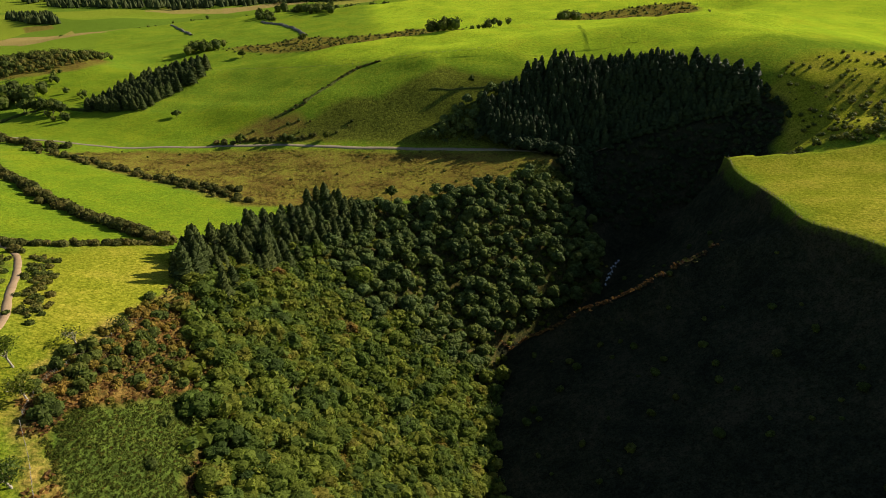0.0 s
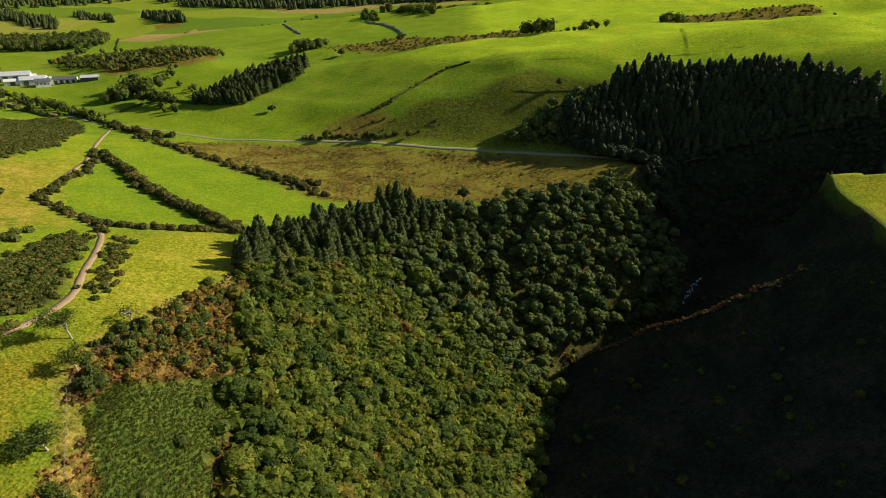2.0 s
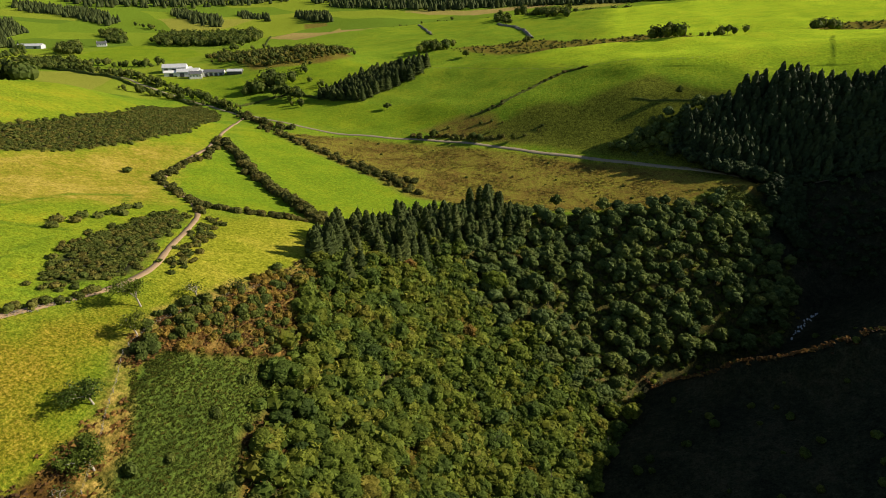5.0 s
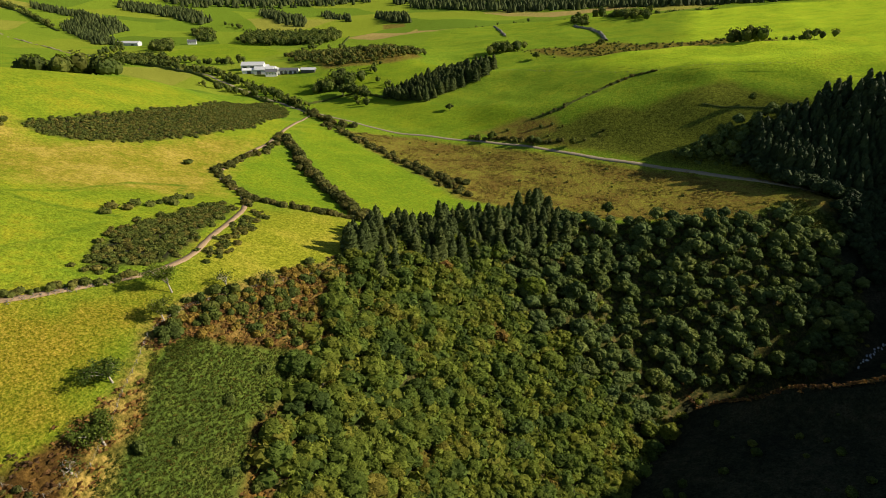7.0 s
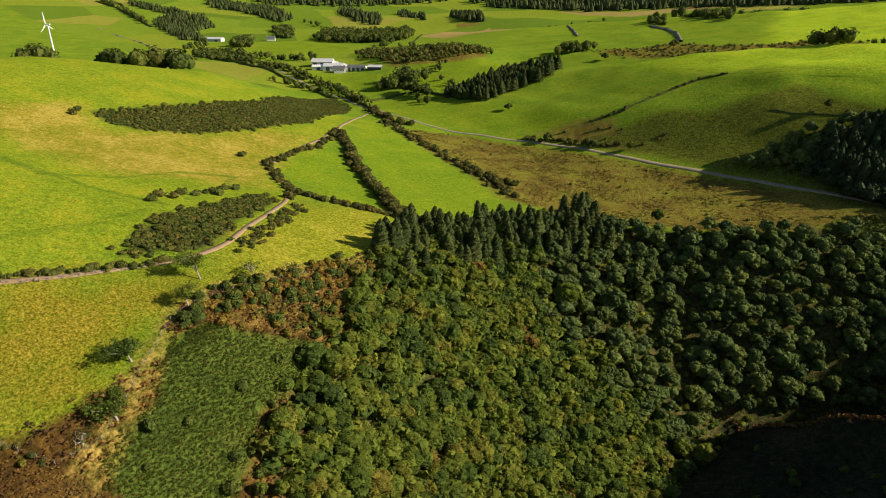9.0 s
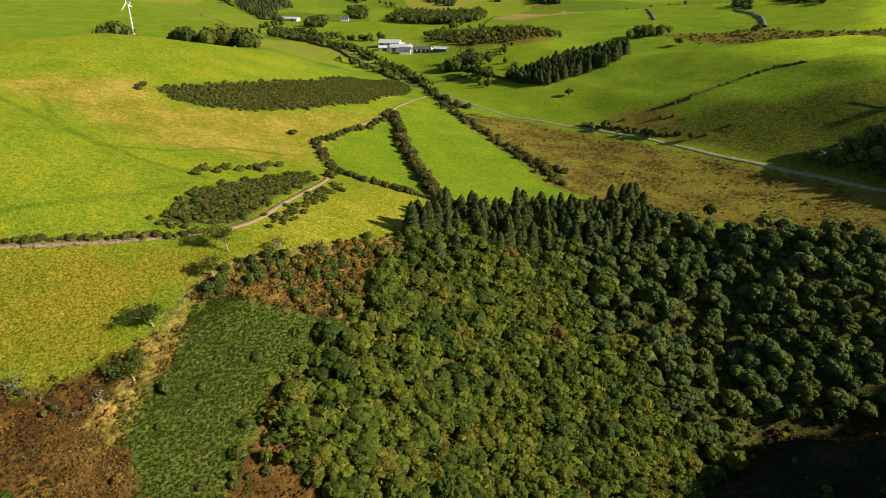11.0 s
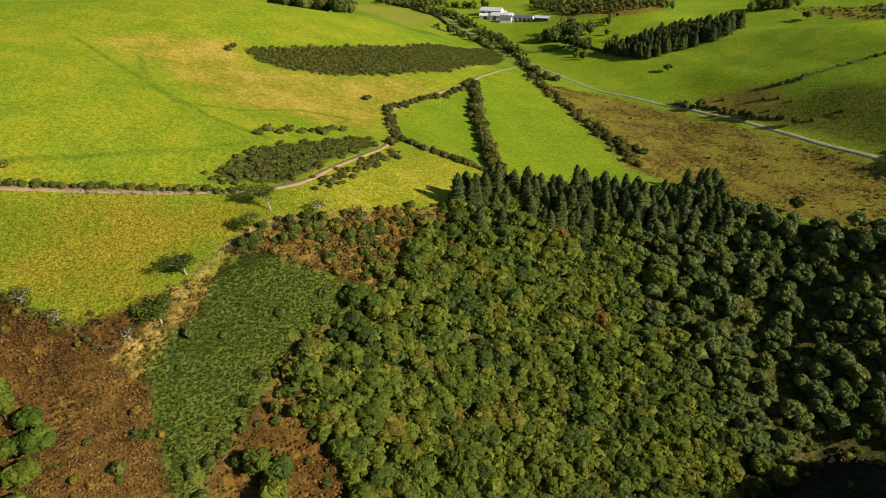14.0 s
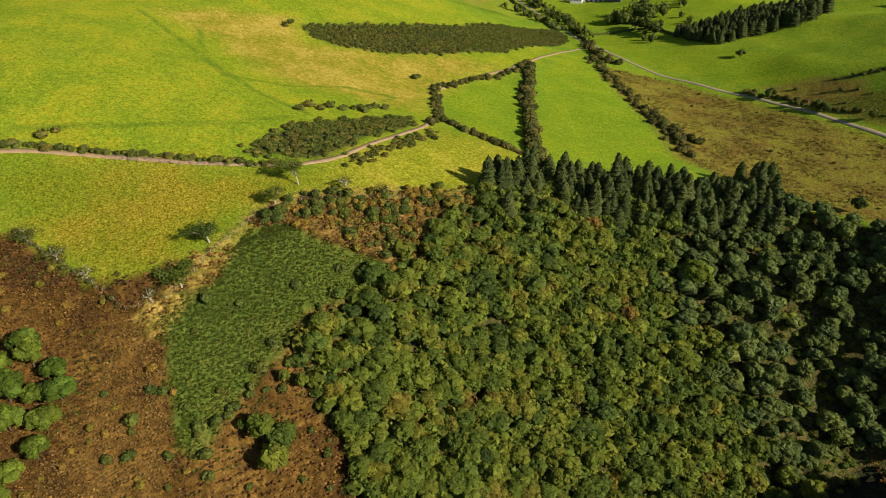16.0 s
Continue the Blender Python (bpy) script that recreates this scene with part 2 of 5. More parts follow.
DARK_WALL = surface("dark_boarding", (0.05, 0.05, 0.05), (0.12, 0.115, 0.11), 0.6, 0.8, 0, 0.3)
SLATE = surface("slate_roof", (0.08, 0.08, 0.09), (0.16, 0.16, 0.17), 1.0, 0.6, 0, 0.4)
WINDOW = surface("window_glass", (0.03, 0.035, 0.04), (0.05, 0.055, 0.06), 1.0, 0.1, 0, 0.0, 8, 0.6)
POST_WOOD = surface("weathered_post", (0.16, 0.14, 0.11), (0.33, 0.30, 0.25), 3.0, 0.9)
WHITE_PAINT = surface("white_paint", (0.70, 0.70, 0.70), (0.84, 0.84, 0.83), 1.0, 0.4, 0, 0.05)
GREY_ROCK = surface("grey_rock", (0.07, 0.06, 0.05), (0.26, 0.23, 0.19), 0.6, 0.9, 0, 0.8)
WATER = surface("white_water", (0.35, 0.37, 0.38), (0.75, 0.77, 0.78), 1.5, 0.3, 0, 0.6)


def land_material():
    """Grass, dry grass, moor, bracken floor, heather floor and bare woodland soil, shared out by the land's own layers.
    Some sun and shade is put into their colours.
    """
    m, nodes, links = material("land")
    out = nodes.new("ShaderNodeOutputMaterial")
    b = add(nodes, "ShaderNodeBsdfPrincipled", Roughness=0.95)
    b.inputs["Specular IOR Level"].default_value = 0.0
    co = nodes.new("ShaderNodeNewGeometry").outputs["Position"]
    huge, wide, mid, fine = (noise_at(nodes, links, s, d, 0.6, co) for s, d in ((0.006, 4), (0.045, 5), (0.35, 5), (1.6, 4)))
    wobble = maths(nodes, links, "ADD", maths(nodes, links, "MULTIPLY_ADD", wide.outputs[0], 14.0, -7.0), maths(nodes, links, "MULTIPLY_ADD", mid.outputs[0], 6.0, -3.0))

    def layer(name, soft, wave=0.6):
        d = add(nodes, "ShaderNodeAttribute", attribute_name=name).outputs["Fac"]
        d = maths(nodes, links, "MULTIPLY_ADD", wobble, wave, d)
        return maths(nodes, links, "MULTIPLY_ADD", d, 1.0 / soft, 0.5, True)

    def cover(low, middle, high, a, c):
        f = maths(nodes, links, "MULTIPLY_ADD", a, 0.55, maths(nodes, links, "MULTIPLY", c, 0.45))
        r = ramp(nodes, [(0.40, low), (0.5, middle), (0.60, high)])
        links.new(f, r.inputs[0])
        return r.outputs[0]

    tuft = noise_at(nodes, links, 0.8, 3, 0.7, co).outputs[0]
    turf = noise_at(nodes, links, 2.6, 2, 0.6, co).outputs[0]
    w, s, f = wide.outputs[0], mid.outputs[0], fine.outputs[0]
    grass = cover((0.082, 0.16, 0.013), (0.118, 0.195, 0.015), (0.165, 0.22, 0.017), w, s)
    grass = mixed(nodes, links, maths(nodes, links, "MULTIPLY_ADD", huge.outputs[0], 2.2, -0.8, True), grass, cover((0.125, 0.20, 0.014), (0.165, 0.235, 0.016), (0.22, 0.255, 0.016), w, s))
    warm = cover((0.13, 0.185, 0.012), (0.178, 0.225, 0.014), (0.245, 0.245, 0.016), w, s)
    gold = cover((0.17, 0.185, 0.013), (0.225, 0.225, 0.018), (0.30, 0.26, 0.03), w, tuft)
    lush = cover((0.108, 0.182, 0.011), (0.142, 0.21, 0.012), (0.18, 0.228, 0.013), w, s)
    sward = cover((0.06, 0.115, 0.010), (0.085, 0.14, 0.012), (0.11, 0.155, 0.014), w, s)
    # rough olive grass, with the dimness of the slope added to its colour
    shaded_tussock = cover((0.055, 0.06, 0.012), (0.09, 0.10, 0.015), (0.12, 0.13, 0.018), s, tuft)
    lush_dry = cover((0.07, 0.09, 0.02), (0.10, 0.12, 0.026), (0.13, 0.145, 0.032), s, tuft)
    dry = cover((0.155, 0.165, 0.013), (0.255, 0.205, 0.026), (0.36, 0.265, 0.052), w, s)
    mellow = mixed(nodes, links, maths(nodes, links, "MULTIPLY_ADD", w, 4.5, -1.9, True), cover((0.088, 0.124, 0.009), (0.13, 0.155, 0.010), (0.185, 0.175, 0.015), f, turf), cover((0.125, 0.118, 0.009), (0.19, 0.155, 0.013), (0.285, 0.20, 0.03), f, turf))
    # hilltop grass with sunlight put into its colour, brighter than the other grass
    sun_paint = cover((0.235, 0.35, 0.019), (0.305, 0.415, 0.021), (0.38, 0.445, 0.025), w, s)
    moor = cover((0.14, 0.092, 0.022), (0.185, 0.15, 0.027), (0.20, 0.19, 0.027), s, w)
    fern = cover((0.05, 0.075, 0.014), (0.07, 0.10, 0.016), (0.10, 0.11, 0.022), w, s)
    straw = cover((0.12, 0.11, 0.02), (0.20, 0.15, 0.032), (0.285, 0.195, 0.05), s, tuft)
    rust = cover((0.036, 0.021, 0.007), (0.08, 0.045, 0.012), (0.16, 0.09, 0.022), w, s)
    amber = cover((0.075, 0.06, 0.016), (0.135, 0.092, 0.024), (0.20, 0.13, 0.036), s, tuft)
    litter = cover((0.035, 0.042, 0.014), (0.06, 0.062, 0.018), (0.10, 0.075, 0.026), s, tuft)
    cells = add(nodes, "ShaderNodeTexVoronoi", Scale=0.0055, Randomness=0.9)
    links.new(co, cells.inputs["Vector"])
    apart = nodes.new("ShaderNodeSeparateColor")
    links.new(cells.outputs["Color"], apart.inputs[0])
    kinds = ramp(nodes, [(0.0, (0.075, 0.135, 0.016)), (0.3, (0.11, 0.18, 0.016)), (0.55, (0.15, 0.215, 0.018)), (0.78, (0.19, 0.225, 0.022)), (0.93, (0.26, 0.22, 0.05)), (0.98, (0.30, 0.20, 0.08))])
    links.new(apart.outputs[0], kinds.inputs[0])
    fields = kinds.outputs[0]
    # bare soil, taken near black so the gorge's shade is in the colour
    shade_soil = cover((0.018, 0.020, 0.012), (0.028, 0.030, 0.016), (0.045, 0.040, 0.022), w, s)
    colour = grass
    fuzz = 0.10
    for name, soft, wave, c in (("patchwork", 12, 0.3, fields), ("sun_paint", 30, 1.0, sun_paint), ("lush", 4, 0.15, lush), ("warm", 20, 1.0, warm), ("mellow", 20, 1.0, mellow), ("gold", 14, 1.0, gold), ("dry", 16, 1.3, dry), ("moor", 8, 0.9, moor), ("rust", 3, 0.5, rust), ("amber", 4, 0.6, amber), ("fern", 2.5, 0.3, fern), ("straw", 4, 0.7, straw), ("shade_soil", 5, 0.5, shade_soil), ("litter", 4, 0.6, litter), ("trod", 2.0, 0.12, sward), ("knob", 5, 0.4, lush_dry), ("rough", 9, 1.0, shaded_tussock)):
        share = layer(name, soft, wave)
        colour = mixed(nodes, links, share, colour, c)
        if name in ("moor", "rust", "fern", "shade_soil", "litter"):
            fuzz = maths(nodes, links, "MULTIPLY", fuzz, maths(nodes, links, "SUBTRACT", 1.0, share))
    shade = maths(nodes, links, "MULTIPLY_ADD", f, 1.3, maths(nodes, links, "MULTIPLY_ADD", tuft, 1.7, -0.5))
    vec = nodes.new("ShaderNodeCombineXYZ")
    for i in range(3):
        links.new(shade, vec.inputs[i])
    colour = mixed(nodes, links, 1.0, colour, vec.outputs[0], "MULTIPLY")
    links.new(colour, b.inputs["Base Color"])
    links.new(fuzz, b.inputs["Sheen Weight"])
    b.inputs["Sheen Roughness"].default_value = 0.7
    b.inputs["Sheen Tint"].default_value = (0.57, 0.68, 0.05, 1)
    k = add(nodes, "ShaderNodeBump", Strength=0.6, Distance=0.5)
    links.new(maths(nodes, links, "MULTIPLY_ADD", s, 1.5, f), k.inputs["Height"])
    links.new(k.outputs[0], b.inputs["Normal"])
    links.new(b.outputs[0], out.inputs[0])
    return m


LAND = land_material()


# ---- the ground, one sheet ----
WOOD = [(-82, 178), (-92, 203), (-89, 225), (-78, 252), (-64, 278), (-48, 298), (-25, 314), (20, 330), (52, 364), (74, 366), (94, 345), (90, 316), (60, 292), (28, 266), (20, 210), (18, 140), (14, 100),
        (-6, 100), (-19, 103), (-30, 105), (-38, 100), (-46, 99), (-53, 106), (-58, 124), (-65, 142), (-72, 154), (-76, 164)]
PLANT_FOOT = [(62, 386), (34, 398), (30, 406), (90, 406), (130, 406), (206, 410), (216, 392), (208, 376), (190, 366), (130, 358), (98, 356), (80, 372)]
# gorge sides up to the rim, coloured near black for their shade
GORGE_SHADE = [(60, -100), (14, -100), (10, 60), (0, 96), (-20, 106), (-38, 104), (-52, 110), (-60, 140), (-80, 180), (-88, 205), (-86, 225), (-76, 250), (-60, 278), (-26, 312), (20, 328), (54, 366), (90, 390),
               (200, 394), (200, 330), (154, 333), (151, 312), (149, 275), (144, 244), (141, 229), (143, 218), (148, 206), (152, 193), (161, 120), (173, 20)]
PLANTATION = [(14, 410), (38, 430), (58, 448), (80, 460), (108, 466), (150, 461), (184, 442), (206, 414), (204, 404), (170, 402), (130, 400), (90, 400), (62, 400), (34, 402)]
FIELD_EAST = [(-284, 392), (-258, 376), (-212, 349), (-172, 333), (-148, 322), (-122, 310), (-102, 299), (-96, 290), (-98, 245), (-106, 226), (-126, 236), (-157, 262), (-188, 283), (-224, 314)]
FIELD_WEST = [(-191, 222), (-198, 244), (-209, 274), (-204, 280), (-171, 257), (-143, 241), (-116, 221), (-123, 212), (-142, 206), (-172, 216)]
GORSE_BANK = [(-275, 178), (-276, 202), (-277, 240), (-290, 290), (-325, 345), (-372, 405), (-372, 440), (-341, 428), (-303, 385), (-252, 300), (-242, 249), (-240, 212), (-250, 186), (-262, 178)]
GORSE_LANE = [(-117, 106), (-124, 112), (-135, 127), (-140, 146), (-146, 168), (-150, 185), (-135, 174), (-125, 152), (-115, 137), (-110, 128), (-114, 118)]
BRACKEN = [(-74, 91), (-79, 100), (-78, 107), (-73, 114), (-71, 121), (-66, 134), (-61, 131), (-58, 115), (-57, 105), (-50, 95), (-46, 86), (-42, 77), (-36, 69), (-39, 64), (-50, 66), (-55, 67), (-62, 68), (-66, 76), (-67, 84)]
HEATHER = [(-110, 20), (-94, 40), (-85, 46), (-71, 55), (-64, 60), (-60, 67), (-50, 66), (-41, 64), (-34, 62), (-24, 40), (-20, -40), (-110, -40)]
MOOR = [(-200, 398), (-137, 402), (-25, 398), (20, 396), (62, 394), (88, 380), (70, 370), (50, 362), (24, 334), (-25, 318), (-48, 304), (-66, 300), (-84, 304), (-104, 302), (-122, 313), (-148, 325), (-172, 336), (-212, 353), (-240, 370)]
RUST_EDGE = [(-84, 98), (-89, 114), (-87, 131), (-84, 149), (-80, 176), (-72, 170), (-62, 140), (-68, 134), (-76, 116), (-78, 98)]
DRY_BAND = [(-160, 190), (-176, 207), (-196, 226), (-214, 250), (-226, 280), (-240, 255), (-238, 217), (-246, 180), (-256, 168), (-282, 176), (-292, 140), (-290, 108), (-266, 116), (-242, 128), (-206, 132), (-182, 146), (-174, 166)]
TROD = [[(-264, 121), (-232, 115), (-206, 114), (-169, 123), (-146, 138)], [(-290, 96), (-258, 103), (-218, 111), (-186, 116), (-180, 140), (-186, 170), (-178, 190), (-168, 178)], [(-146, 40), (-143, 60), (-140, 86), (-139, 113), (-144, 130)],
        [(-84, 540), (-53, 519), (-22, 505), (27, 500), (78, 498), (150, 505)], [(-8, 458), (5, 456), (20, 457), (54, 455)], [(124, 601), (117, 560), (114, 526), (112, 500)], [(-32, 454), (-13, 475), (3, 481)]]
# rough grass at the hill's foot, also darkened where the slope is shaded
ROUGH_SHADE = [(-112, 420), (-92, 440), (-70, 456), (-44, 458), (-28, 468), (-10, 482), (6, 486), (24, 474), (48, 462), (60, 450), (72, 430), (72, 396), (52, 376), (20, 396), (-10, 404), (-60, 412)]
KNOB = [(44, 364), (58, 372), (80, 374), (78, 367), (62, 362)]
STRAW_LINE = [(-62, 66), (-67, 76), (-75, 88), (-82, 98), (-87, 108), (-89, 118), (-88, 131), (-85, 149), (-82, 176)]
# brow of the hill, where the grass colour is raised as if sunlit
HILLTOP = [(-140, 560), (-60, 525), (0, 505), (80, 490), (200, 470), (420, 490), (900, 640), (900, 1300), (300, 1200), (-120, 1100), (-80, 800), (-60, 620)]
FAR_FIELDS = [[(-430, 400), (-640, 440), (-1100, 560), (-2400, 700), (-2400, 2400), (-120, 2400), (-150, 1130), (-230, 1080), (-340, 1110), (-455, 1135), (-500, 970), (-430, 800), (-570, 680), (-480, 600), (-420, 500)]]
EAST_FIELD = [(151, 330), (153, 312), (151, 275), (146, 246), (143, 229), (145, 218), (150, 206), (154, 193), (163, 120), (300, 120), (320, 318), (200, 324)]
RIM_PATH = [(-26, 315), (-9, 329), (7, 342)]
LEDGE = [(140, 232), (131, 244), (122, 262), (118, 276)]
LUSH_FAR = [[(-399, 545), (-340, 615), (-300, 640), (-270, 545), (-285, 505), (-328, 500)], [(-480, 505), (-402, 540), (-352, 492), (-391, 462)], [(-342, 452), (-297, 488), (-228, 472), (-150, 470), (-120, 440), (-180, 420), (-257, 412)],
            [(-743, 611), (-840, 789), (-721, 795), (-585, 693), (-574, 608)]]
WARM_HILL = [(-128, 30), (-330, 20), (-390, 240), (-345, 330), (-262, 360), (-226, 300), (-212, 280), (-195, 220), (-150, 200), (-135, 180), (-112, 130), (-118, 80)]
FRONT_NORTH = [(-136, 190), (-115, 214), (-98, 206), (-82, 180), (-82, 159), (-89, 134), (-97, 122), (-108, 142), (-122, 168)]
FRONT_FIELD = [(-84, 100), (-100, 60), (-116, 60), (-108, 100), (-104, 130), (-118, 165), (-134, 192), (-110, 212), (-96, 205), (-86, 180), (-86, 140), (-88, 115)]
FIELD_SOUTH = [(-60, 62), (-86, 46), (-120, 30), (-130, 40), (-118, 80), (-108, 105), (-88, 104), (-76, 90), (-68, 78)]
SLOPE_SOUTH = [(-74, 98), (-84, 135), (-86, 182), (-62, 160), (-40, 106), (-14, 108), (8, 100), (16, 60), (20, 0), (22, -120), (-78, -120), (-82, 20), (-72, 60)]
SCRUB_ONE = [(-564, 671), (-493, 671), (-404, 660), (-330, 650), (-340, 600), (-407, 561)]
SCRUB_TWO = [(-255, 724), (-204, 750), (-170, 780), (-127, 762), (-72, 756), (-37, 784), (60, 740), (110, 760), (171, 798), (215, 802), (300, 830), (320, 800), (215, 716), (130, 690), (60, 668), (0, 655), (-60, 655), (-106, 680), (-202, 706)]
SCRUB_NORTH = [(-152, 424), (-128, 446), (-104, 446), (-88, 432), (-60, 436), (-56, 416), (-90, 412), (-130, 414)]
# valley side given the bright gold cover to make up for missing sunlight
SCRUB_EAST = [(198, 340), (206, 410), (250, 440), (420, 470), (420, 352), (300, 338), (230, 334)]


def axis(lo, hi, step, out_lo, out_hi):
    """Even steps in the middle, growing ones outside."""
    a = list(np.arange(lo, hi + 0.1, step))
    for end, sign in ((out_hi, 1), (out_lo, -1)):
        d, p = step, a[-1] if sign > 0 else a[0]
        while (end - p) * sign > 0:
            d *= 1.06
            p += sign * d
            a.append(p) if sign > 0 else a.insert(0, p)
    return np.array(a)


def sheet(name, xs, ys, mat):
    gx, gy = np.meshgrid(xs, ys)
    gz = ground(gx, gy)
    co = np.stack([gx, gy, gz], -1).reshape(-1, 3)
    n, w = len(ys), len(xs)
    i = (np.arange(n - 1)[:, None] * w + np.arange(w - 1)[None]).ravel()
    ob = new(name, mesh_of(name, co, np.stack([i, i + 1, i + w + 1, i + w], -1), mat, True))
    for layer_name, loops in (("sun_paint", (HILLTOP,)), ("lush", (FIELD_EAST, FIELD_WEST, *LUSH_FAR)), ("warm", (WARM_HILL,)), ("mellow", (FRONT_FIELD, FIELD_SOUTH)), ("gold", (FRONT_NORTH, EAST_FIELD, SCRUB_EAST)), ("dry", (DRY_BAND,)), ("moor", (MOOR, SCRUB_NORTH, SCRUB_ONE, SCRUB_TWO)),
                              ("rust", (HEATHER, SLOPE_SOUTH)), ("amber", (RUST_EDGE, [(-749, 1172), (-703, 1182), (-663, 1128), (-711, 1114)])), ("fern", (BRACKEN,)), ("straw", STRAW_LINE), ("trod", TROD), ("knob", (KNOB,)), ("rough", (ROUGH_SHADE,)), ("shade_soil", (PLANTATION, PLANT_FOOT, GORSE_BANK, GORSE_LANE, GORGE_SHADE)), ("litter", (WOOD,)), ("patchwork", FAR_FIELDS)):
        d = np.maximum(3.2 - line_distance(gx, gy, loops)[0], np.maximum(2.2 - line_distance(gx, gy, LEDGE)[0], 1.2 - line_distance(gx, gy, RIM_PATH)[0])).ravel() if layer_name == "straw" else 1.3 - np.min([line_distance(gx, gy, line)[0] for line in loops], axis=0).ravel() if layer_name == "trod" else np.max([depth_in(gx, gy, loop) for loop in loops], axis=0).ravel()
        at = ob.data.attributes.new(layer_name, "FLOAT", "POINT")
        at.data.foreach_set("value", np.clip(d, -60, 60).astype(np.float32))
    return ob


def mesh_of(name, co, faces, mat, smooth=False, tint=None):
    me = bpy.data.meshes.new(name)
    co, faces = np.asarray(co, np.float32), np.asarray(faces, np.int32)
    k = faces.shape[1]
    me.vertices.add(len(co))
    me.vertices.foreach_set("co", co.ravel())
    me.loops.add(faces.size)
    me.loops.foreach_set("vertex_index", faces.ravel())
    me.polygons.add(len(faces))
    me.polygons.foreach_set("loop_start", np.arange(0, faces.size, k, dtype=np.int32))
    me.polygons.foreach_set("use_smooth", np.full(len(faces), smooth))
    me.update(calc_edges=True)
    me.materials.append(mat)
    if tint is not None:
        me.attributes.new("tint", "FLOAT", "POINT").data.foreach_set("value", np.asarray(tint, np.float32))
    return me


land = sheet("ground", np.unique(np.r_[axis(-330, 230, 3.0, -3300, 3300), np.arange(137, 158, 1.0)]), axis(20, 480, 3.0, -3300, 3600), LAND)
tagged(land, "rolling green hill pasture with bracken, moor and a wooded gorge", "ground", kind="structure")


def ribbon(name, line, width, mat, label, lift=0.06, step=2.0, category="road"):
    """A road laid on the land: crowned a little, with soft uneven edges."""
    pts = np.array(line, float)
    seg = np.r_[0, np.cumsum(np.hypot(*np.diff(pts, axis=0).T))]
    s = np.arange(0, seg[-1], step)
    x, y = np.interp(s, seg, pts[:, 0]), np.interp(s, seg, pts[:, 1])
    for _ in range(12):
        x[1:-1], y[1:-1] = (x[:-2] + 2 * x[1:-1] + x[2:]) / 4, (y[:-2] + 2 * y[1:-1] + y[2:]) / 4
    tx, ty = np.gradient(x), np.gradient(y)
    n = np.hypot(tx, ty)
    nx, ny = -ty / n, tx / n
    mid = ground(x, y)
    co = []
    for k in (-1.0, -0.9, 0.0, 0.9, 1.0):
        wob = 1 + 0.12 * np.sin(s * 0.7 + k * 3) * np.sin(s * 0.23)
        px, py = x + nx * k * width / 2 * wob, y + ny * k * width / 2 * wob
        z = np.maximum(ground(px, py), 0.5 * (mid + ground(px, py))) + (lift if abs(k) < 1 else -0.25) + 0.12 * (1 - k * k)
        co.append(np.stack([px, py, z], -1))
    co = np.stack(co, 1).reshape(-1, 3)
    i = (np.arange(len(s) - 1)[:, None] * 5 + np.arange(4)[None]).ravel()
    ob = new(name, mesh_of(name, co, np.stack([i, i + 1, i + 6, i + 5], -1), mat, True))
    return tagged(ob, label, category, kind="structure")


ROAD = [(-1200, 640), (-900, 570), (-730, 528), (-648, 519), (-545, 496), (-476, 475), (-426, 466), (-360, 444), (-318, 428), (-262, 408), (-217, 402), (-189, 406), (-145, 410), (-102, 408), (-62, 404), (-28, 402),
        (10, 398), (60, 390), (110, 396)]
LANE = [(-170, -80), (-142, 0), (-133, 45), (-127, 58), (-121, 73), (-115, 88), (-111, 103), (-107, 119), (-109, 135), (-117, 148), (-126, 166), (-139, 186), (-160, 204), (-190, 216), (-206, 244),
        (-222, 285), (-250, 330), (-292, 395), (-306, 420)]
ribbon("road", ROAD, 3.4, TARMAC, "grey tarmac country road across the valley floor")
ribbon("farm_track", LANE, 2.2, STONES, "pale stony farm track between grass fields", category="track")


# ---- plant shapes ----
def tube(points, radii, sides=6):
    """A limb: rings of corners round a bent line, closed at the tip."""
    p = np.array(points, float)
    co, faces = [], []
    for i, r in enumerate(radii):
        d = p[min(i + 1, len(p) - 1)] - p[max(i - 1, 0)]
        d /= np.linalg.norm(d) + 1e-9
        a = np.cross(d, (0.31, 0.95, 0.02))
        a /= np.linalg.norm(a) + 1e-9
        b = np.cross(d, a)
        ang = np.arange(sides) * 2 * np.pi / sides
        co.append(p[i] + r * (np.cos(ang)[:, None] * a + np.sin(ang)[:, None] * b))
    for i in range(len(radii) - 1):
        for k in range(sides):
            faces.append((i * sides + k, i * sides + (k + 1) % sides, (i + 1) * sides + (k + 1) % sides, (i + 1) * sides + k))
    return np.concatenate(co), np.array(faces)


def joined(pieces):
    """Pieces as one shape; all in triangles where some are."""
    co, faces, n = [], [], 0
    three = any(np.shape(f)[1] == 3 for c, f in pieces)
    for c, f in pieces:
        f = np.asarray(f)
        if three and f.shape[1] == 4:
            f = np.concatenate([f[:, (0, 1, 2)], f[:, (0, 2, 3)]])
        co.append(c)
        faces.append(f + n)
        n += len(c)
    return np.concatenate(co), np.concatenate(faces)


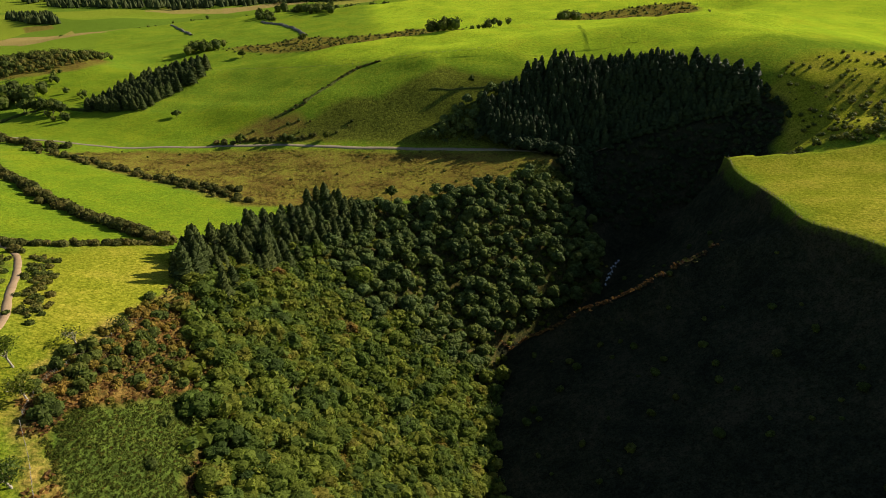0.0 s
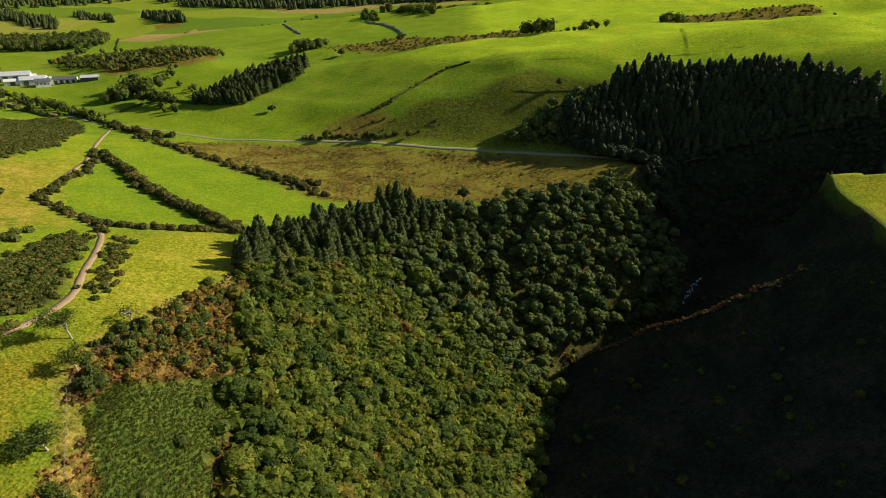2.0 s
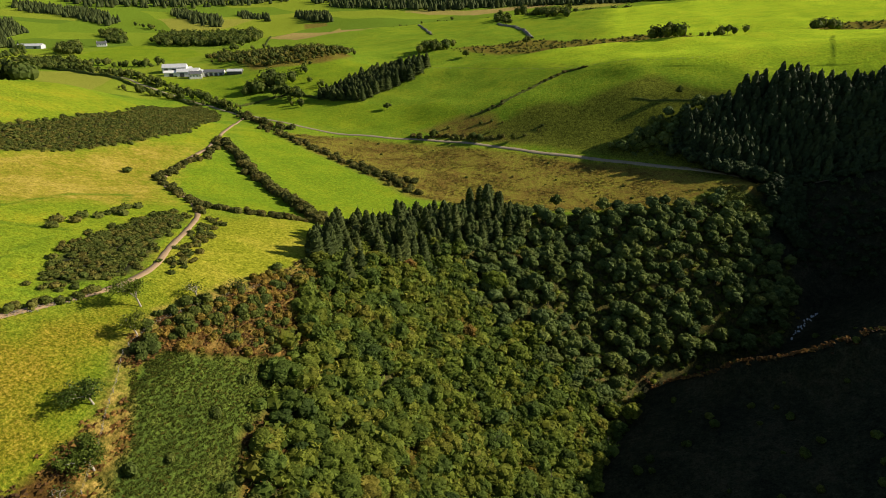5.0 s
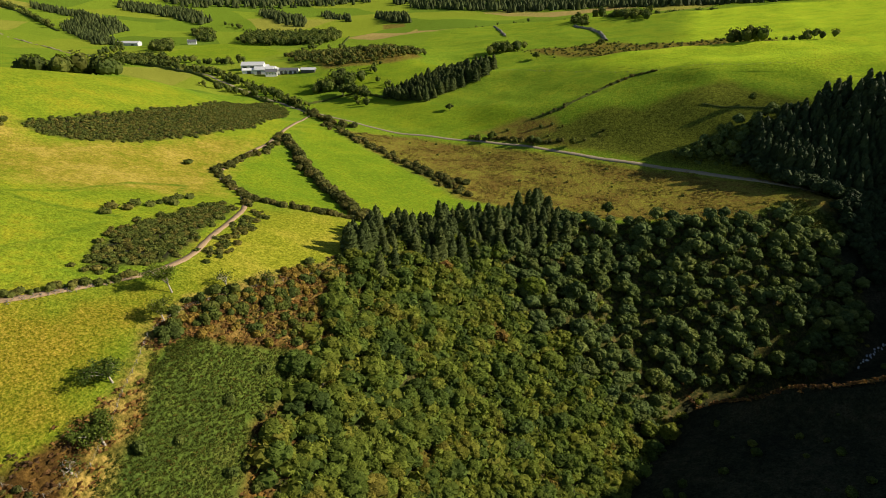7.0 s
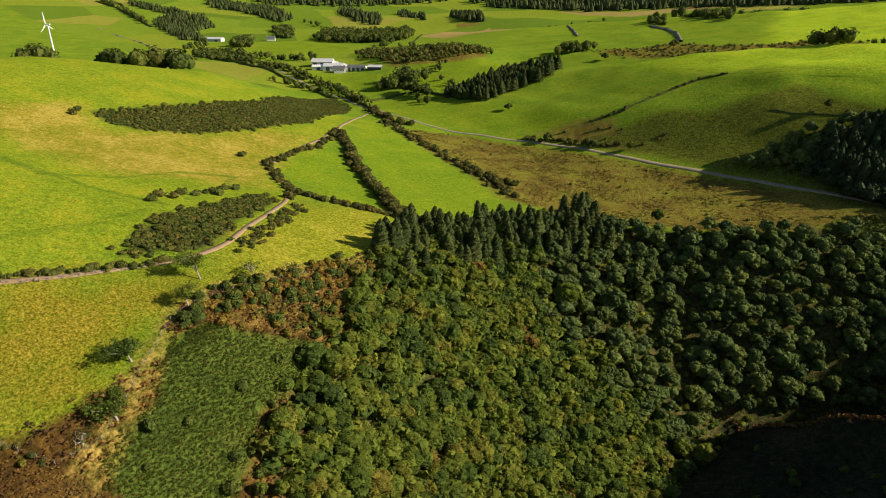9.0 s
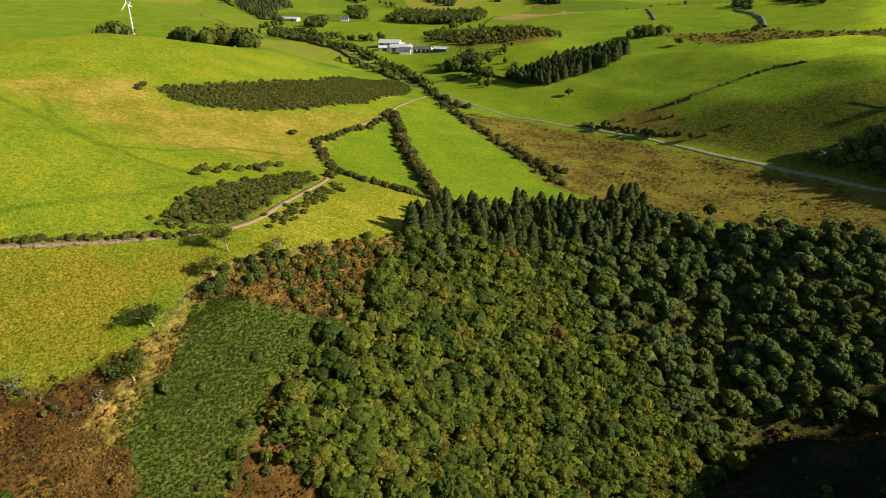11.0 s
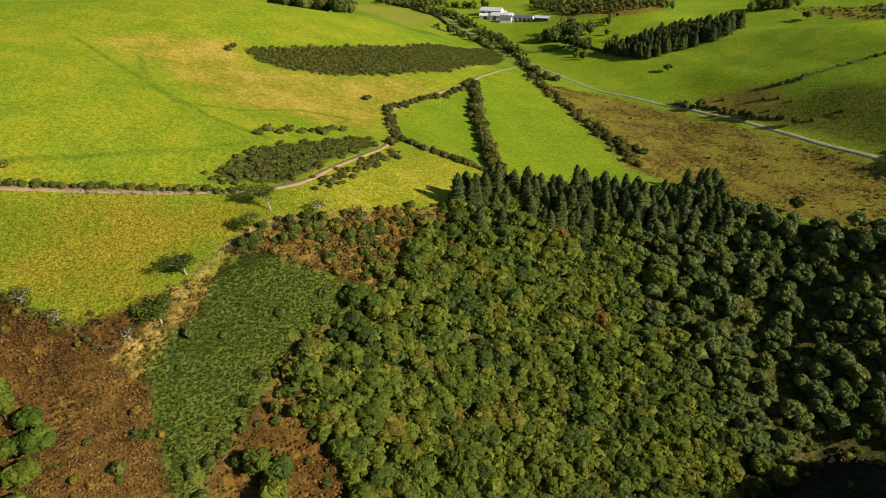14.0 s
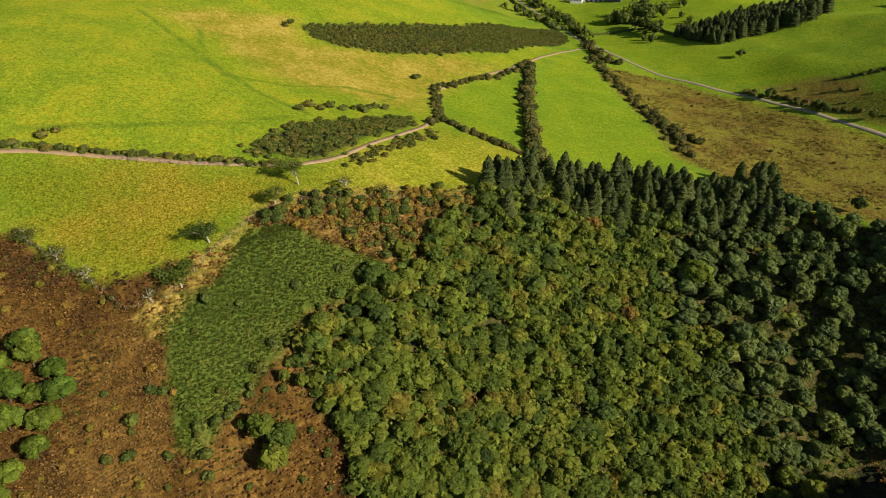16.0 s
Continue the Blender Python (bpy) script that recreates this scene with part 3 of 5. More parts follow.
def quad_ball(n=2):
    """A round lump of four-cornered faces, n by n on each of six sides."""
    index, co, faces = {}, [], []

    def corner(v):
        key = tuple(np.round(v, 3))
        if key not in index:
            index[key] = len(co)
            co.append(np.array(v) / np.linalg.norm(v))
        return index[key]

    for ax in range(3):
        for side in (-1, 1):
            for i in range(n):
                for j in range(n):
                    ring = []
                    for di, dj in ((0, 0), (1, 0), (1, 1), (0, 1)):
                        v = [0, 0, 0]
                        v[ax], v[(ax + 1) % 3], v[(ax + 2) % 3] = side, (i + di) * 2 / n - 1, (j + dj) * 2 / n - 1
                        ring.append(corner(v))
                    faces.append(ring[::side])
    return np.array(co, float), np.array(faces)


BALL, MID_BALL = quad_ball(), quad_ball(3)


def sprays(rng, at, out, size, flat=0.5):
    """Leaf sprays: small three-cornered blades at the given places, facing roughly out."""
    n = len(at)
    normal = out + flat * rng.normal(size=(n, 3))
    normal /= np.linalg.norm(normal, axis=1, keepdims=True)
    a = np.cross(normal, rng.normal(size=(n, 3)))
    a /= np.linalg.norm(a, axis=1, keepdims=True)
    b = np.cross(normal, a)
    s = size * rng.uniform(0.6, 1.35, (n, 1))
    w = rng.uniform(0.55, 1.0, (n, 1))
    lift = normal * s * rng.uniform(-0.25, 0.25, (n, 1))
    co = np.stack([at - a * s + lift, at + a * s * w - lift, at + b * s * w * 1.5 + lift], 1).reshape(-1, 3)
    return co, np.arange(3 * n).reshape(n, 3)


def clump(rng, ball, at, radii, rough=0.11):
    """One leafy lobe: a ball broken up by swells and fine jitter, open below where nothing shows."""
    v = ball[0]
    swell = np.zeros(len(v))
    for _ in range(4):
        swell += np.sin(v @ rng.normal(size=3) * 3.2 + rng.uniform(0, 6.28)) * 0.07
    r = 1 + swell + rng.normal(size=len(v)) * rough
    co = at + v * radii * r[:, None] + rng.normal(size=v.shape) * radii * rough * 0.4
    low = v[ball[1]].mean(1)[:, 2] < -0.45
    return co, ball[1][~low]


def lobed_crown(seed, height, radius, foot, lobes, per_lobe, size, narrow=1.0, ball=MID_BALL):
    """A domed crown of overlapping leafy lobes of uneven size, with loose sprays over them."""
    rng = np.random.default_rng(seed)
    half = (height - foot) / 2
    mid = foot + half
    pieces = [(np.array([0, 0, mid]) + BALL[0] * np.array([radius, radius, half]) * 0.62, BALL[1])]
    for k in range(lobes):
        z = 1 - 1.35 * (k + 0.4) / lobes + rng.uniform(-0.1, 0.1)
        ring = math.sqrt(max(0.0, 1 - min(1, z * z))) * rng.uniform(0.5, 0.72)
        ang = k * 2.4 + rng.uniform(-0.5, 0.5)
        c = np.array([math.cos(ang) * ring * radius, math.sin(ang) * ring * radius, mid + z * half * 0.68])
        big = rng.uniform(0.36, 0.54)
        r = radius * big * np.array([rng.uniform(0.85, 1.15), rng.uniform(0.85, 1.15), rng.uniform(0.75, 1.0) * narrow])
        pieces.append(clump(rng, ball, c, r))
        n = int(per_lobe * (big / 0.42) ** 2)
        way = rng.normal(size=(n, 3))
        way[:, 2] = way[:, 2] * 0.8 + 0.4
        way /= np.linalg.norm(way, axis=1, keepdims=True)
        pieces.append(sprays(rng, c + way * r * rng.uniform(0.9, 1.22, (n, 1)), way, size, 0.8))
    return joined(pieces)


def trunk_of(seed, height, thick, limbs=4, lean=0.1):
    rng = np.random.default_rng(seed)
    bend = rng.normal(size=2) * lean
    line = [(bend[0] * t * t * height, bend[1] * t * t * height, -0.4 + t * (height + 0.4)) for t in (0, 0.08, 0.35, 0.7, 1.0)]
    pieces = [tube(line, [thick * 1.5, thick, thick * 0.8, thick * 0.5, thick * 0.15])]
    for k in range(limbs):
        t = rng.uniform(0.3, 0.75)
        base = np.array([bend[0] * t * t * height, bend[1] * t * t * height, t * height])
        ang, reach = k * 2.4 + rng.uniform(-0.4, 0.4), height * rng.uniform(0.28, 0.42)
        tip = base + np.array([math.cos(ang) * reach, math.sin(ang) * reach, reach * 0.7])
        pieces.append(tube([base, (base + tip) / 2 + (0, 0, reach * 0.12), tip], [thick * 0.5, thick * 0.32, thick * 0.08], 5))
    return joined(pieces)


def conifer_crown(seed, height, radius, rings, sides, foot=1.0, tufts=120, size=0.32):
    """A full conifer: a ragged cone of drooping tiers, with loose sprays of needles on it."""
    rng = np.random.default_rng(seed)
    co = []
    for i in range(rings):
        t = i / (rings - 1)
        tier = 1.05 if i % 2 == 0 else 0.86
        ang = np.arange(sides) * 2 * np.pi / sides + i * 0.4
        r = (radius * min(1.0, 0.55 + t * 4) * (1 - t) ** 0.58 * tier + 0.08) * rng.uniform(0.68, 1.25, sides)
        z = foot + (height - foot) * t + rng.normal(size=sides) * height * 0.012
        co.append(np.stack([np.cos(ang) * r, np.sin(ang) * r, z], -1))
    i = np.arange(rings - 1)[:, None] * sides
    k = np.arange(sides)[None]
    faces = np.stack([i + k, i + (k + 1) % sides, i + sides + (k + 1) % sides, i + sides + k], -1).reshape(-1, 4)
    t, ang = rng.uniform(0, 0.97, (tufts, 1)) ** 1.2, rng.uniform(0, 6.28, (tufts, 1))
    way = np.concatenate([np.cos(ang), np.sin(ang), 0.35 + 0 * ang], 1)
    at = way * (1, 1, 0) * radius * (1 - t) ** 0.58 * rng.uniform(0.85, 1.25, (tufts, 1)) + np.array((0, 0, 1.0)) * (foot + (height - foot) * t)
    return joined([(np.concatenate(co), faces), sprays(rng, at, way / 1.06, size)])


def mound(seed, radius, high, count, size, lumps=3):
    """A bush: one uneven lump of sprays on the ground."""
    rng = np.random.default_rng(seed)
    pieces = []
    spread = 0.4 if lumps > 1 else 0.1
    for k in range(lumps):
        c = np.array([rng.uniform(-spread, spread) * radius, rng.uniform(-spread, spread) * radius, high * rng.uniform(0.3, 0.5)])
        r = np.array([radius, radius, high * 0.62]) * rng.uniform(0.6, 0.8)
        way = rng.normal(size=(count // lumps, 3))
        way[:, 2] = np.abs(way[:, 2])
        way /= np.linalg.norm(way, axis=1, keepdims=True)
        pieces.append(sprays(rng, c + way * r * rng.uniform(0.85, 1.15, (len(way), 1)), way, size))
        pieces.append(clump(rng, BALL if lumps == 1 else MID_BALL, c, r))
    return joined(pieces)


def fern(seed, fronds=7, reach=0.8, high=0.9):
    """A bracken plant: arching fronds round one foot."""
    rng = np.random.default_rng(seed)
    co, faces = [], []
    for k in range(fronds):
        ang = 2 * np.pi * (k + rng.uniform(-0.3, 0.3)) / fronds
        d, side = np.array([math.cos(ang), math.sin(ang), 0]), np.array([-math.sin(ang), math.cos(ang), 0])
        r, h = reach * rng.uniform(0.7, 1.2), high * rng.uniform(0.7, 1.2)
        a, b, c = d * r * 0.15 + (0, 0, h * 0.35), d * r * 0.6 + (0, 0, h), d * r * 1.15 + (0, 0, h * 0.75)
        n = len(co)
        co += [a - side * 0.12, a + side * 0.12, b + side * 0.32, b - side * 0.32, c + side * 0.07, c - side * 0.07]
        faces += [(n, n + 1, n + 2, n + 3), (n + 3, n + 2, n + 4, n + 5)]
    return np.array(co), np.array(faces)


class Heap:
    """Many plants joined into one mesh, each with a tint of its own."""

    def __init__(self):
        self.co, self.faces, self.tints, self.n = [], [], [], 0

    def put(self, shape, x, y, z, turn, size, tint, tall=1.0):
        c, s = math.cos(turn) * size, math.sin(turn) * size
        v = shape[0]
        self.co.append(np.stack([v[:, 0] * c - v[:, 1] * s + x, v[:, 0] * s + v[:, 1] * c + y, v[:, 2] * size * tall + z], -1))
        self.faces.append(shape[1] + self.n)
        self.tints.append(np.full(len(v), tint))
        self.n += len(v)

    def build(self, name, mat, label, category, kind="stuff", parent=None):
        ob = new(name, mesh_of(name, np.concatenate(self.co), np.concatenate(self.faces), mat, False, np.concatenate(self.tints)))
        ob.parent = parent
        return tagged(ob, label, category, kind=kind)


def scatter(seed, loop, gap, jitter=0.42):
    """Uneven rows of places inside a loop."""
    rng = np.random.default_rng(seed)
    p = np.array(loop, float)
    lo, hi = p.min(0), p.max(0)
    x, y = np.meshgrid(np.arange(lo[0], hi[0] + gap, gap), np.arange(lo[1], hi[1] + gap, gap * 0.87))
    x = x + (np.arange(len(x)) % 2)[:, None] * gap / 2
    x, y = (a.ravel() + rng.uniform(-jitter, jitter, a.size) * gap for a in (x, y))
    wave = 0.35 * gap + 0.9
    keep = inside(x + wave * (np.sin(y * 0.55) + np.sin(y * 1.3 + x * 0.7)), y + wave * (np.sin(x * 0.6) + np.sin(x * 1.45 - y * 0.5)), loop)
    return x[keep], y[keep]


def along(line, gap, seed=0, side=0.0):
    rng = np.random.default_rng(seed)
    p = np.array(line, float)
    seg = np.r_[0, np.cumsum(np.hypot(*np.diff(p, axis=0).T))]
    s = np.arange(0, seg[-1], gap)
    s = s + rng.uniform(-0.4, 0.4, len(s)) * gap
    return np.interp(s, seg, p[:, 0]) + rng.normal(size=len(s)) * side, np.interp(s, seg, p[:, 1]) + rng.normal(size=len(s)) * side


OAKS = [lobed_crown(10 + k, h, r, 1.4, n, 95, 0.29) for k, (h, r, n) in enumerate(((9.0, 4.2, 11), (9.6, 3.8, 10), (8.4, 4.4, 11), (10.5, 4.0, 11), (8.4, 3.5, 9)))]
MID_OAKS = [lobed_crown(20 + k, h, r, 1.4, n, 72, 0.33) for k, (h, r, n) in enumerate(((9.0, 4.2, 10), (9.6, 3.8, 9), (8.4, 4.4, 10), (10.5, 4.0, 10), (8.4, 3.5, 9)))]
SHADE_OAKS = [lobed_crown(25 + k, h, r, 1.4, 9, 66, 0.35) for k, (h, r) in enumerate(((9.0, 4.2), (9.6, 3.8), (8.4, 4.4), (10.5, 4.0)))]
SLIM = [lobed_crown(30 + k, h, r, 1.2, 9, 80, 0.28, 1.4) for k, (h, r) in enumerate(((8.5, 2.3), (9.5, 2.6), (7.0, 2.2)))]
FAR_OAKS = [lobed_crown(40 + k, h, r, 1.0, 7, 26, 0.65, 1.0, BALL) for k, (h, r) in enumerate(((9.0, 4.4), (8.0, 3.8), (10.0, 4.0)))]
SPRUCES = [conifer_crown(50 + k, h, r, 15, 11, 0.8, 520, 0.36) for k, (h, r) in enumerate(((12.0, 3.1), (13.5, 3.3), (10.5, 3.0), (11.5, 3.5)))]
FAR_SPRUCES = [conifer_crown(60 + k, h, r, 8, 8, 0.5, 90, 0.6) for k, (h, r) in enumerate(((13.0, 3.4), (11.5, 3.1), (12.0, 3.6)))]
MOUNDS = [mound(70 + k, 1.6, 1.6, 40, 0.4, 1) for k in range(4)]
SHRUBS = [mound(80 + k, 1.7, 2.6, 200, 0.33) for k in range(4)]
FERNS = [fern(90 + k) for k in range(4)]


def low_frond_clump(seed, count=16):
    rng = np.random.default_rng(seed)
    ang, d = rng.uniform(0, 6.28, count), np.sqrt(rng.uniform(0, 1, count)) * 0.6
    at = np.stack([np.cos(ang) * d, np.sin(ang) * d, 0.55 - 0.5 * d + rng.uniform(-0.12, 0.12, count)], -1)
    return sprays(rng, at, np.tile((0, 0, 1.0), (count, 1)), 0.26, 0.5)


FROND_CLUMPS = [low_frond_clump(110 + k) for k in range(6)]
TUFTS = [fern(95 + k, 4, 0.95, 0.7) for k in range(4)]


def cheap_cone(seed, height, radius):
    rng = np.random.default_rng(seed)
    c, f = tube([(0, 0, 0), (0, 0, height * 0.12), (0, 0, height * 0.5), (0, 0, height)], [radius * 0.5, radius, radius * 0.62, 0.08], 7)
    c = c * (1 + rng.normal(size=c.shape) * (0.14, 0.14, 0.02))
    t, ang = rng.uniform(0.1, 0.95, (14, 1)), rng.uniform(0, 6.28, (14, 1))
    way = np.concatenate([np.cos(ang), np.sin(ang), 0.5 + 0 * ang], 1)
    return joined([(c, f), sprays(rng, way * (1, 1, 0) * radius * (1 - t) * 1.05 + np.array((0, 0, 1.0)) * height * t, way, 0.9)])


def low_bush(seed):
    rng = np.random.default_rng(seed)
    ball = BALL[0] * rng.uniform(0.7, 1.0, (len(BALL[0]), 1)) * (2.1, 2.1, 1.3) + (0, 0, 1.2)
    way = rng.normal(size=(30, 3))
    way[:, 2] = np.abs(way[:, 2]) + 0.2
    way /= np.linalg.norm(way, axis=1, keepdims=True)
    return joined([(ball, BALL[1]), sprays(rng, way * (2.3, 2.3, 1.7) + (0, 0, 1.2), way, 0.5)])


def cheap_blob(seed, height, radius):
    rng = np.random.default_rng(seed)
    ball = BALL[0] * rng.uniform(0.75, 1.1, (len(BALL[0]), 1)) * (radius * 0.85, radius * 0.85, height * 0.44) + (0, 0, height * 0.52)
    way = rng.normal(size=(26, 3))
    way[:, 2] = np.abs(way[:, 2]) + 0.1
    way /= np.linalg.norm(way, axis=1, keepdims=True)
    return joined([(ball, BALL[1]), sprays(rng, way * (radius, radius, height * 0.48) + (0, 0, height * 0.5), way, 1.1)])


CONES = [cheap_cone(150 + k, h, r) for k, (h, r) in enumerate(((13, 4.4), (11.5, 4.2), (14, 4.6)))]
BLOBS = [cheap_blob(160 + k, h, r) for k, (h, r) in enumerate(((9, 4.6), (8, 4.2), (10.5, 4.4)))]
UNDERGROWTH = [low_bush(170 + k) for k in range(4)]
OAK_TRUNKS = [trunk_of(100 + k, 7.0, 0.24) for k in range(3)]
SPRUCE_TRUNK = tube([(0, 0, -0.4), (0, 0, 0.4), (0, 0, 6), (0, 0, 12)], [0.3, 0.22, 0.15, 0.03])


def tree_kind(name, crown, trunk, leaf, bark, label, category, group):
    """One tree as a thing with a trunk and a crown, to be copied."""
    root = new(name)
    for part_name, shape, mat in (("trunk", trunk, bark), ("crown", crown, leaf)):
        part = new(part_name, mesh_of(part_name, shape[0], shape[1], mat, part_name == "trunk", np.zeros(len(shape[0])) if part_name == "crown" else None))
        part.parent = root
    return tagged(root, label, category, group)


class Planter:
    """Copies tree kinds about: the first use takes the model itself."""

    def __init__(self, kinds):
        self.kinds, self.fresh = kinds, [True] * len(kinds)

    def put(self, k, x, y, z, turn, size, tall=1.0, sink=0.25):
        k %= len(self.kinds)
        ob = self.kinds[k]
        place = Matrix.Translation((x, y, float(z) - sink)) @ Matrix.Rotation(turn, 4, "Z")
        if self.fresh[k]:
            self.fresh[k] = False
        else:
            ob = copy_thing(ob, place)
        ob.matrix_basis = place @ Matrix.Diagonal((size, size, size * tall, 1))
        return ob


# ---- the gorge wood ----
rng = np.random.default_rng(7)
wood_oaks = Planter([tree_kind("oak_tree", OAKS[k], OAK_TRUNKS[k % 3], OAK, BARK, "broad oak in green and olive autumn leaf on the gorge side", "tree", "trees of the gorge wood") for k in range(5)])
wood_slims = Planter([tree_kind("birch_tree", SLIM[k], OAK_TRUNKS[k % 3], OAK, BARK, "slender birch with light green leaves at the wood's edge", "tree", "trees of the gorge wood") for k in range(3)])
spruces = Planter([tree_kind("spruce_tree", SPRUCES[k], SPRUCE_TRUNK, NEEDLE, BARK, "tall dark green spruce in a tight row above the wood", "tree", "spruces above the wood") for k in range(4)])
SPRUCE_BELT = [(-84, 180), (-94, 204), (-91, 226), (-80, 253), (-66, 279), (-52, 296), (-38, 296), (-40, 276), (-56, 250), (-66, 222), (-74, 200), (-74, 182)]

SHADY_SIDE = [(-90, 264), (-49, 242), (-34, 232), (-16, 238), (14, 226), (40, 240), (120, 300), (100, 380), (20, 360), (-60, 320)]
deep_wood, shady_wood, deep_trunks, undergrowth = Heap(), Heap(), Heap(), Heap()
x, y = scatter(1, WOOD, 4.3, 0.45)
belt, shady, land_z = depth_in(x, y, SPRUCE_BELT), depth_in(x, y, SHADY_SIDE), ground(x, y)
knob = depth_in(x, y, KNOB)
glade = np.sin(x * 0.21 + 2.1 * np.sin(y * 0.13)) * np.sin(y * 0.19 + 1.7 * np.sin(x * 0.16)) + 0.15 * rng.normal(size=len(x))
single = 0
for i in np.argsort(y + 0.2 * x):
    px, py = float(x[i]), float(y[i])
    if belt[i] > 0 and rng.random() < 0.65 or knob[i] > -2 or glade[i] > 0.8:
        continue
    thin = shady[i] > 0
    if thin and rng.random() < 0.34:
        continue
    size, turn, tint = 0.62 + 0.42 * rng.random() ** 1.4, rng.uniform(0, 6.28), rng.uniform(0, 1)
    slim = rng.random() < 0.14
    if single < 290:
        single += 1
        if slim:
            wood_slims.put(int(rng.integers(3)), px, py, land_z[i], turn, size, 0.9)
        else:
            wood_oaks.put(int(rng.integers(5)), px, py, land_z[i], turn, size, rng.uniform(0.68, 0.85))
    else:
        pz = land_z[i]
        heap = shady_wood if shady[i] + rng.normal() * 5 > 0 else deep_wood
        shape = SHADE_OAKS[int(rng.integers(4))] if heap is shady_wood else SLIM[int(rng.integers(3))] if slim else MID_OAKS[int(rng.integers(5))]
        heap.put(shape, px, py, float(pz) - 0.25, turn, size, tint, rng.uniform(0.85, 1.1) if thin else rng.uniform(0.68, 0.88))
        if rng.random() < 0.4:
            deep_trunks.put(OAK_TRUNKS[int(rng.integers(3))], px, py, float(pz) - 0.25, turn, size, tint)
x, y = scatter(13, WOOD, 4.0)
x, y = x[depth_in(x, y, KNOB) < -1], y[depth_in(x, y, KNOB) < -1]
for px, py, pz, shade in zip(x, y, ground(x, y), depth_in(x, y, SHADY_SIDE)):
    undergrowth.put(UNDERGROWTH[int(rng.integers(4))], px, py, float(pz) - 0.3, rng.uniform(0, 6.28), rng.uniform(0.5, 0.9) if shade > 0 else rng.uniform(1.0, 1.9), rng.uniform(0, 1))
deep_wood.build("woodland", OAK, "dense broadleaved wood of the gorge in green autumn leaf", "woodland")
shady_wood.build("shady_woodland", SHADELEAF, "dark green broadleaved wood in the bend of the gorge, with shade in its leaf colour", "woodland")
deep_trunks.build("woodland_trunks", BARK, "dark bare trunks under the gorge wood", "woodland")
undergrowth.build("undergrowth", OAK, "green and brown undergrowth of brambles and saplings beneath the wood", "undergrowth")
bright_tree = tree_kind("lime_tree", OAKS[0], OAK_TRUNKS[0], LIGHTLEAF, BARK, "large rounded bright green tree among darker wood", "tree", "trees of the gorge wood")
bright_tree.matrix_basis = Matrix.Translation((-36, 242, float(ground(-36, 242)) + 0.5)) @ Matrix.Diagonal((1.25, 1.25, 1.2, 1))
x, y = scatter(2, SPRUCE_BELT, 4.7)
for px, py, pz in zip(x, y, ground(x, y)):
    spruces.put(int(rng.integers(4)), float(px), float(py), pz, rng.uniform(0, 6.28), rng.uniform(0.7, 1.15), rng.uniform(0.9, 1.1))

for k, (px, py) in enumerate(((-66, 309), (-61, 305), (-57, 311), (-63, 315), (-70, 304), (-54, 306))):
    spruces.put(k, px, py, float(ground(px, py)), k * 1.3, (1.05, 1.15, 0.95, 1.1, 1.0, 0.9)[k], 0.95)

# the plantation across the gorge
plantation = Heap()
x, y = scatter(3, PLANTATION, 4.0)
brow = np.clip((y - 425 - 0.1 * (x - 60)) / 25, 0, 1)
for px, py, pz, top in zip(x, y, ground(x, y), brow):
    low = px < 30 + 6 * math.sin(py)
    shape = FAR_OAKS[int(rng.integers(3))] if low or rng.random() < 0.05 else FAR_SPRUCES[int(rng.integers(3))]
    plantation.put(shape, px, py, float(pz) - 0.3, rng.uniform(0, 6.28), rng.uniform(0.95, 1.25) * (0.6 if low else 1), rng.uniform(0, 1), (1.12 - 0.07 * top) if px < 108 else 0.7 + 0.33 * top)
x, y = scatter(46, PLANT_FOOT, 3.6)
for px, py, pz in zip(x, y, ground(x, y)):
    plantation.put(FAR_OAKS[int(rng.integers(3))], px, py, float(pz) - 0.3, rng.uniform(0, 6.28), rng.uniform(0.7, 0.95) if px < 96 else rng.uniform(0.28, 0.5), rng.uniform(0, 1))
plantation.build("conifer_plantation", SHADENEEDLE, "dark conifer plantation on the steep hillside, with shade in its needle colour", "plantation")

# ---- gorse, bracken, heather ----
gorse = Heap()
for seed, loop, gap in ((4, GORSE_BANK, 1.9), (5, GORSE_LANE, 1.75), (14, [(-106, 137), (-116, 153), (-134, 188), (-127, 186), (-110, 153), (-103, 142)], 2.0)):
    x, y = scatter(seed, loop, gap)
    for px, py, pz in zip(x, y, ground(x, y)):
        gorse.put(MOUNDS[int(rng.integers(4))], px, py, float(pz) - 0.2, rng.uniform(0, 6.28), rng.uniform(0.6, 1.05), rng.uniform(0, 1))
gorse.build("gorse", GORSE, "dense dark green gorse thicket with brown stems", "gorse")

bracken = Heap()
x, y = scatter(6, BRACKEN, 0.5, 1.0)
for px, py, pz in zip(x, y, ground(x, y)):
    bracken.put(FROND_CLUMPS[int(rng.integers(6))], px, py, float(pz) - 0.05, rng.uniform(0, 6.28), rng.uniform(0.4, 0.8), rng.uniform(0, 1))
x, y = scatter(48, KNOB, 0.8, 1.0)
for px, py, pz in zip(x, y, ground(x, y)):
    bracken.put(FROND_CLUMPS[int(rng.integers(6))], px, py, float(pz) - 0.05, rng.uniform(0, 6.28), rng.uniform(0.8, 1.6), rng.uniform(0, 1))
bracken.build("bracken", FERN, "dense green bracken fronds covering the slope", "bracken")

TAN_SLOPE = [(-66, 59), (-61, 70), (-48, 68), (-34, 62), (-24, 44), (-30, 10), (-42, 20), (-46, 44), (-54, 52), (-60, 56)]
heath, tan = Heap(), Heap()
x, y = scatter(8, HEATHER, 0.9)
x, y = x[~inside(x, y, BRACKEN)], y[~inside(x, y, BRACKEN)]
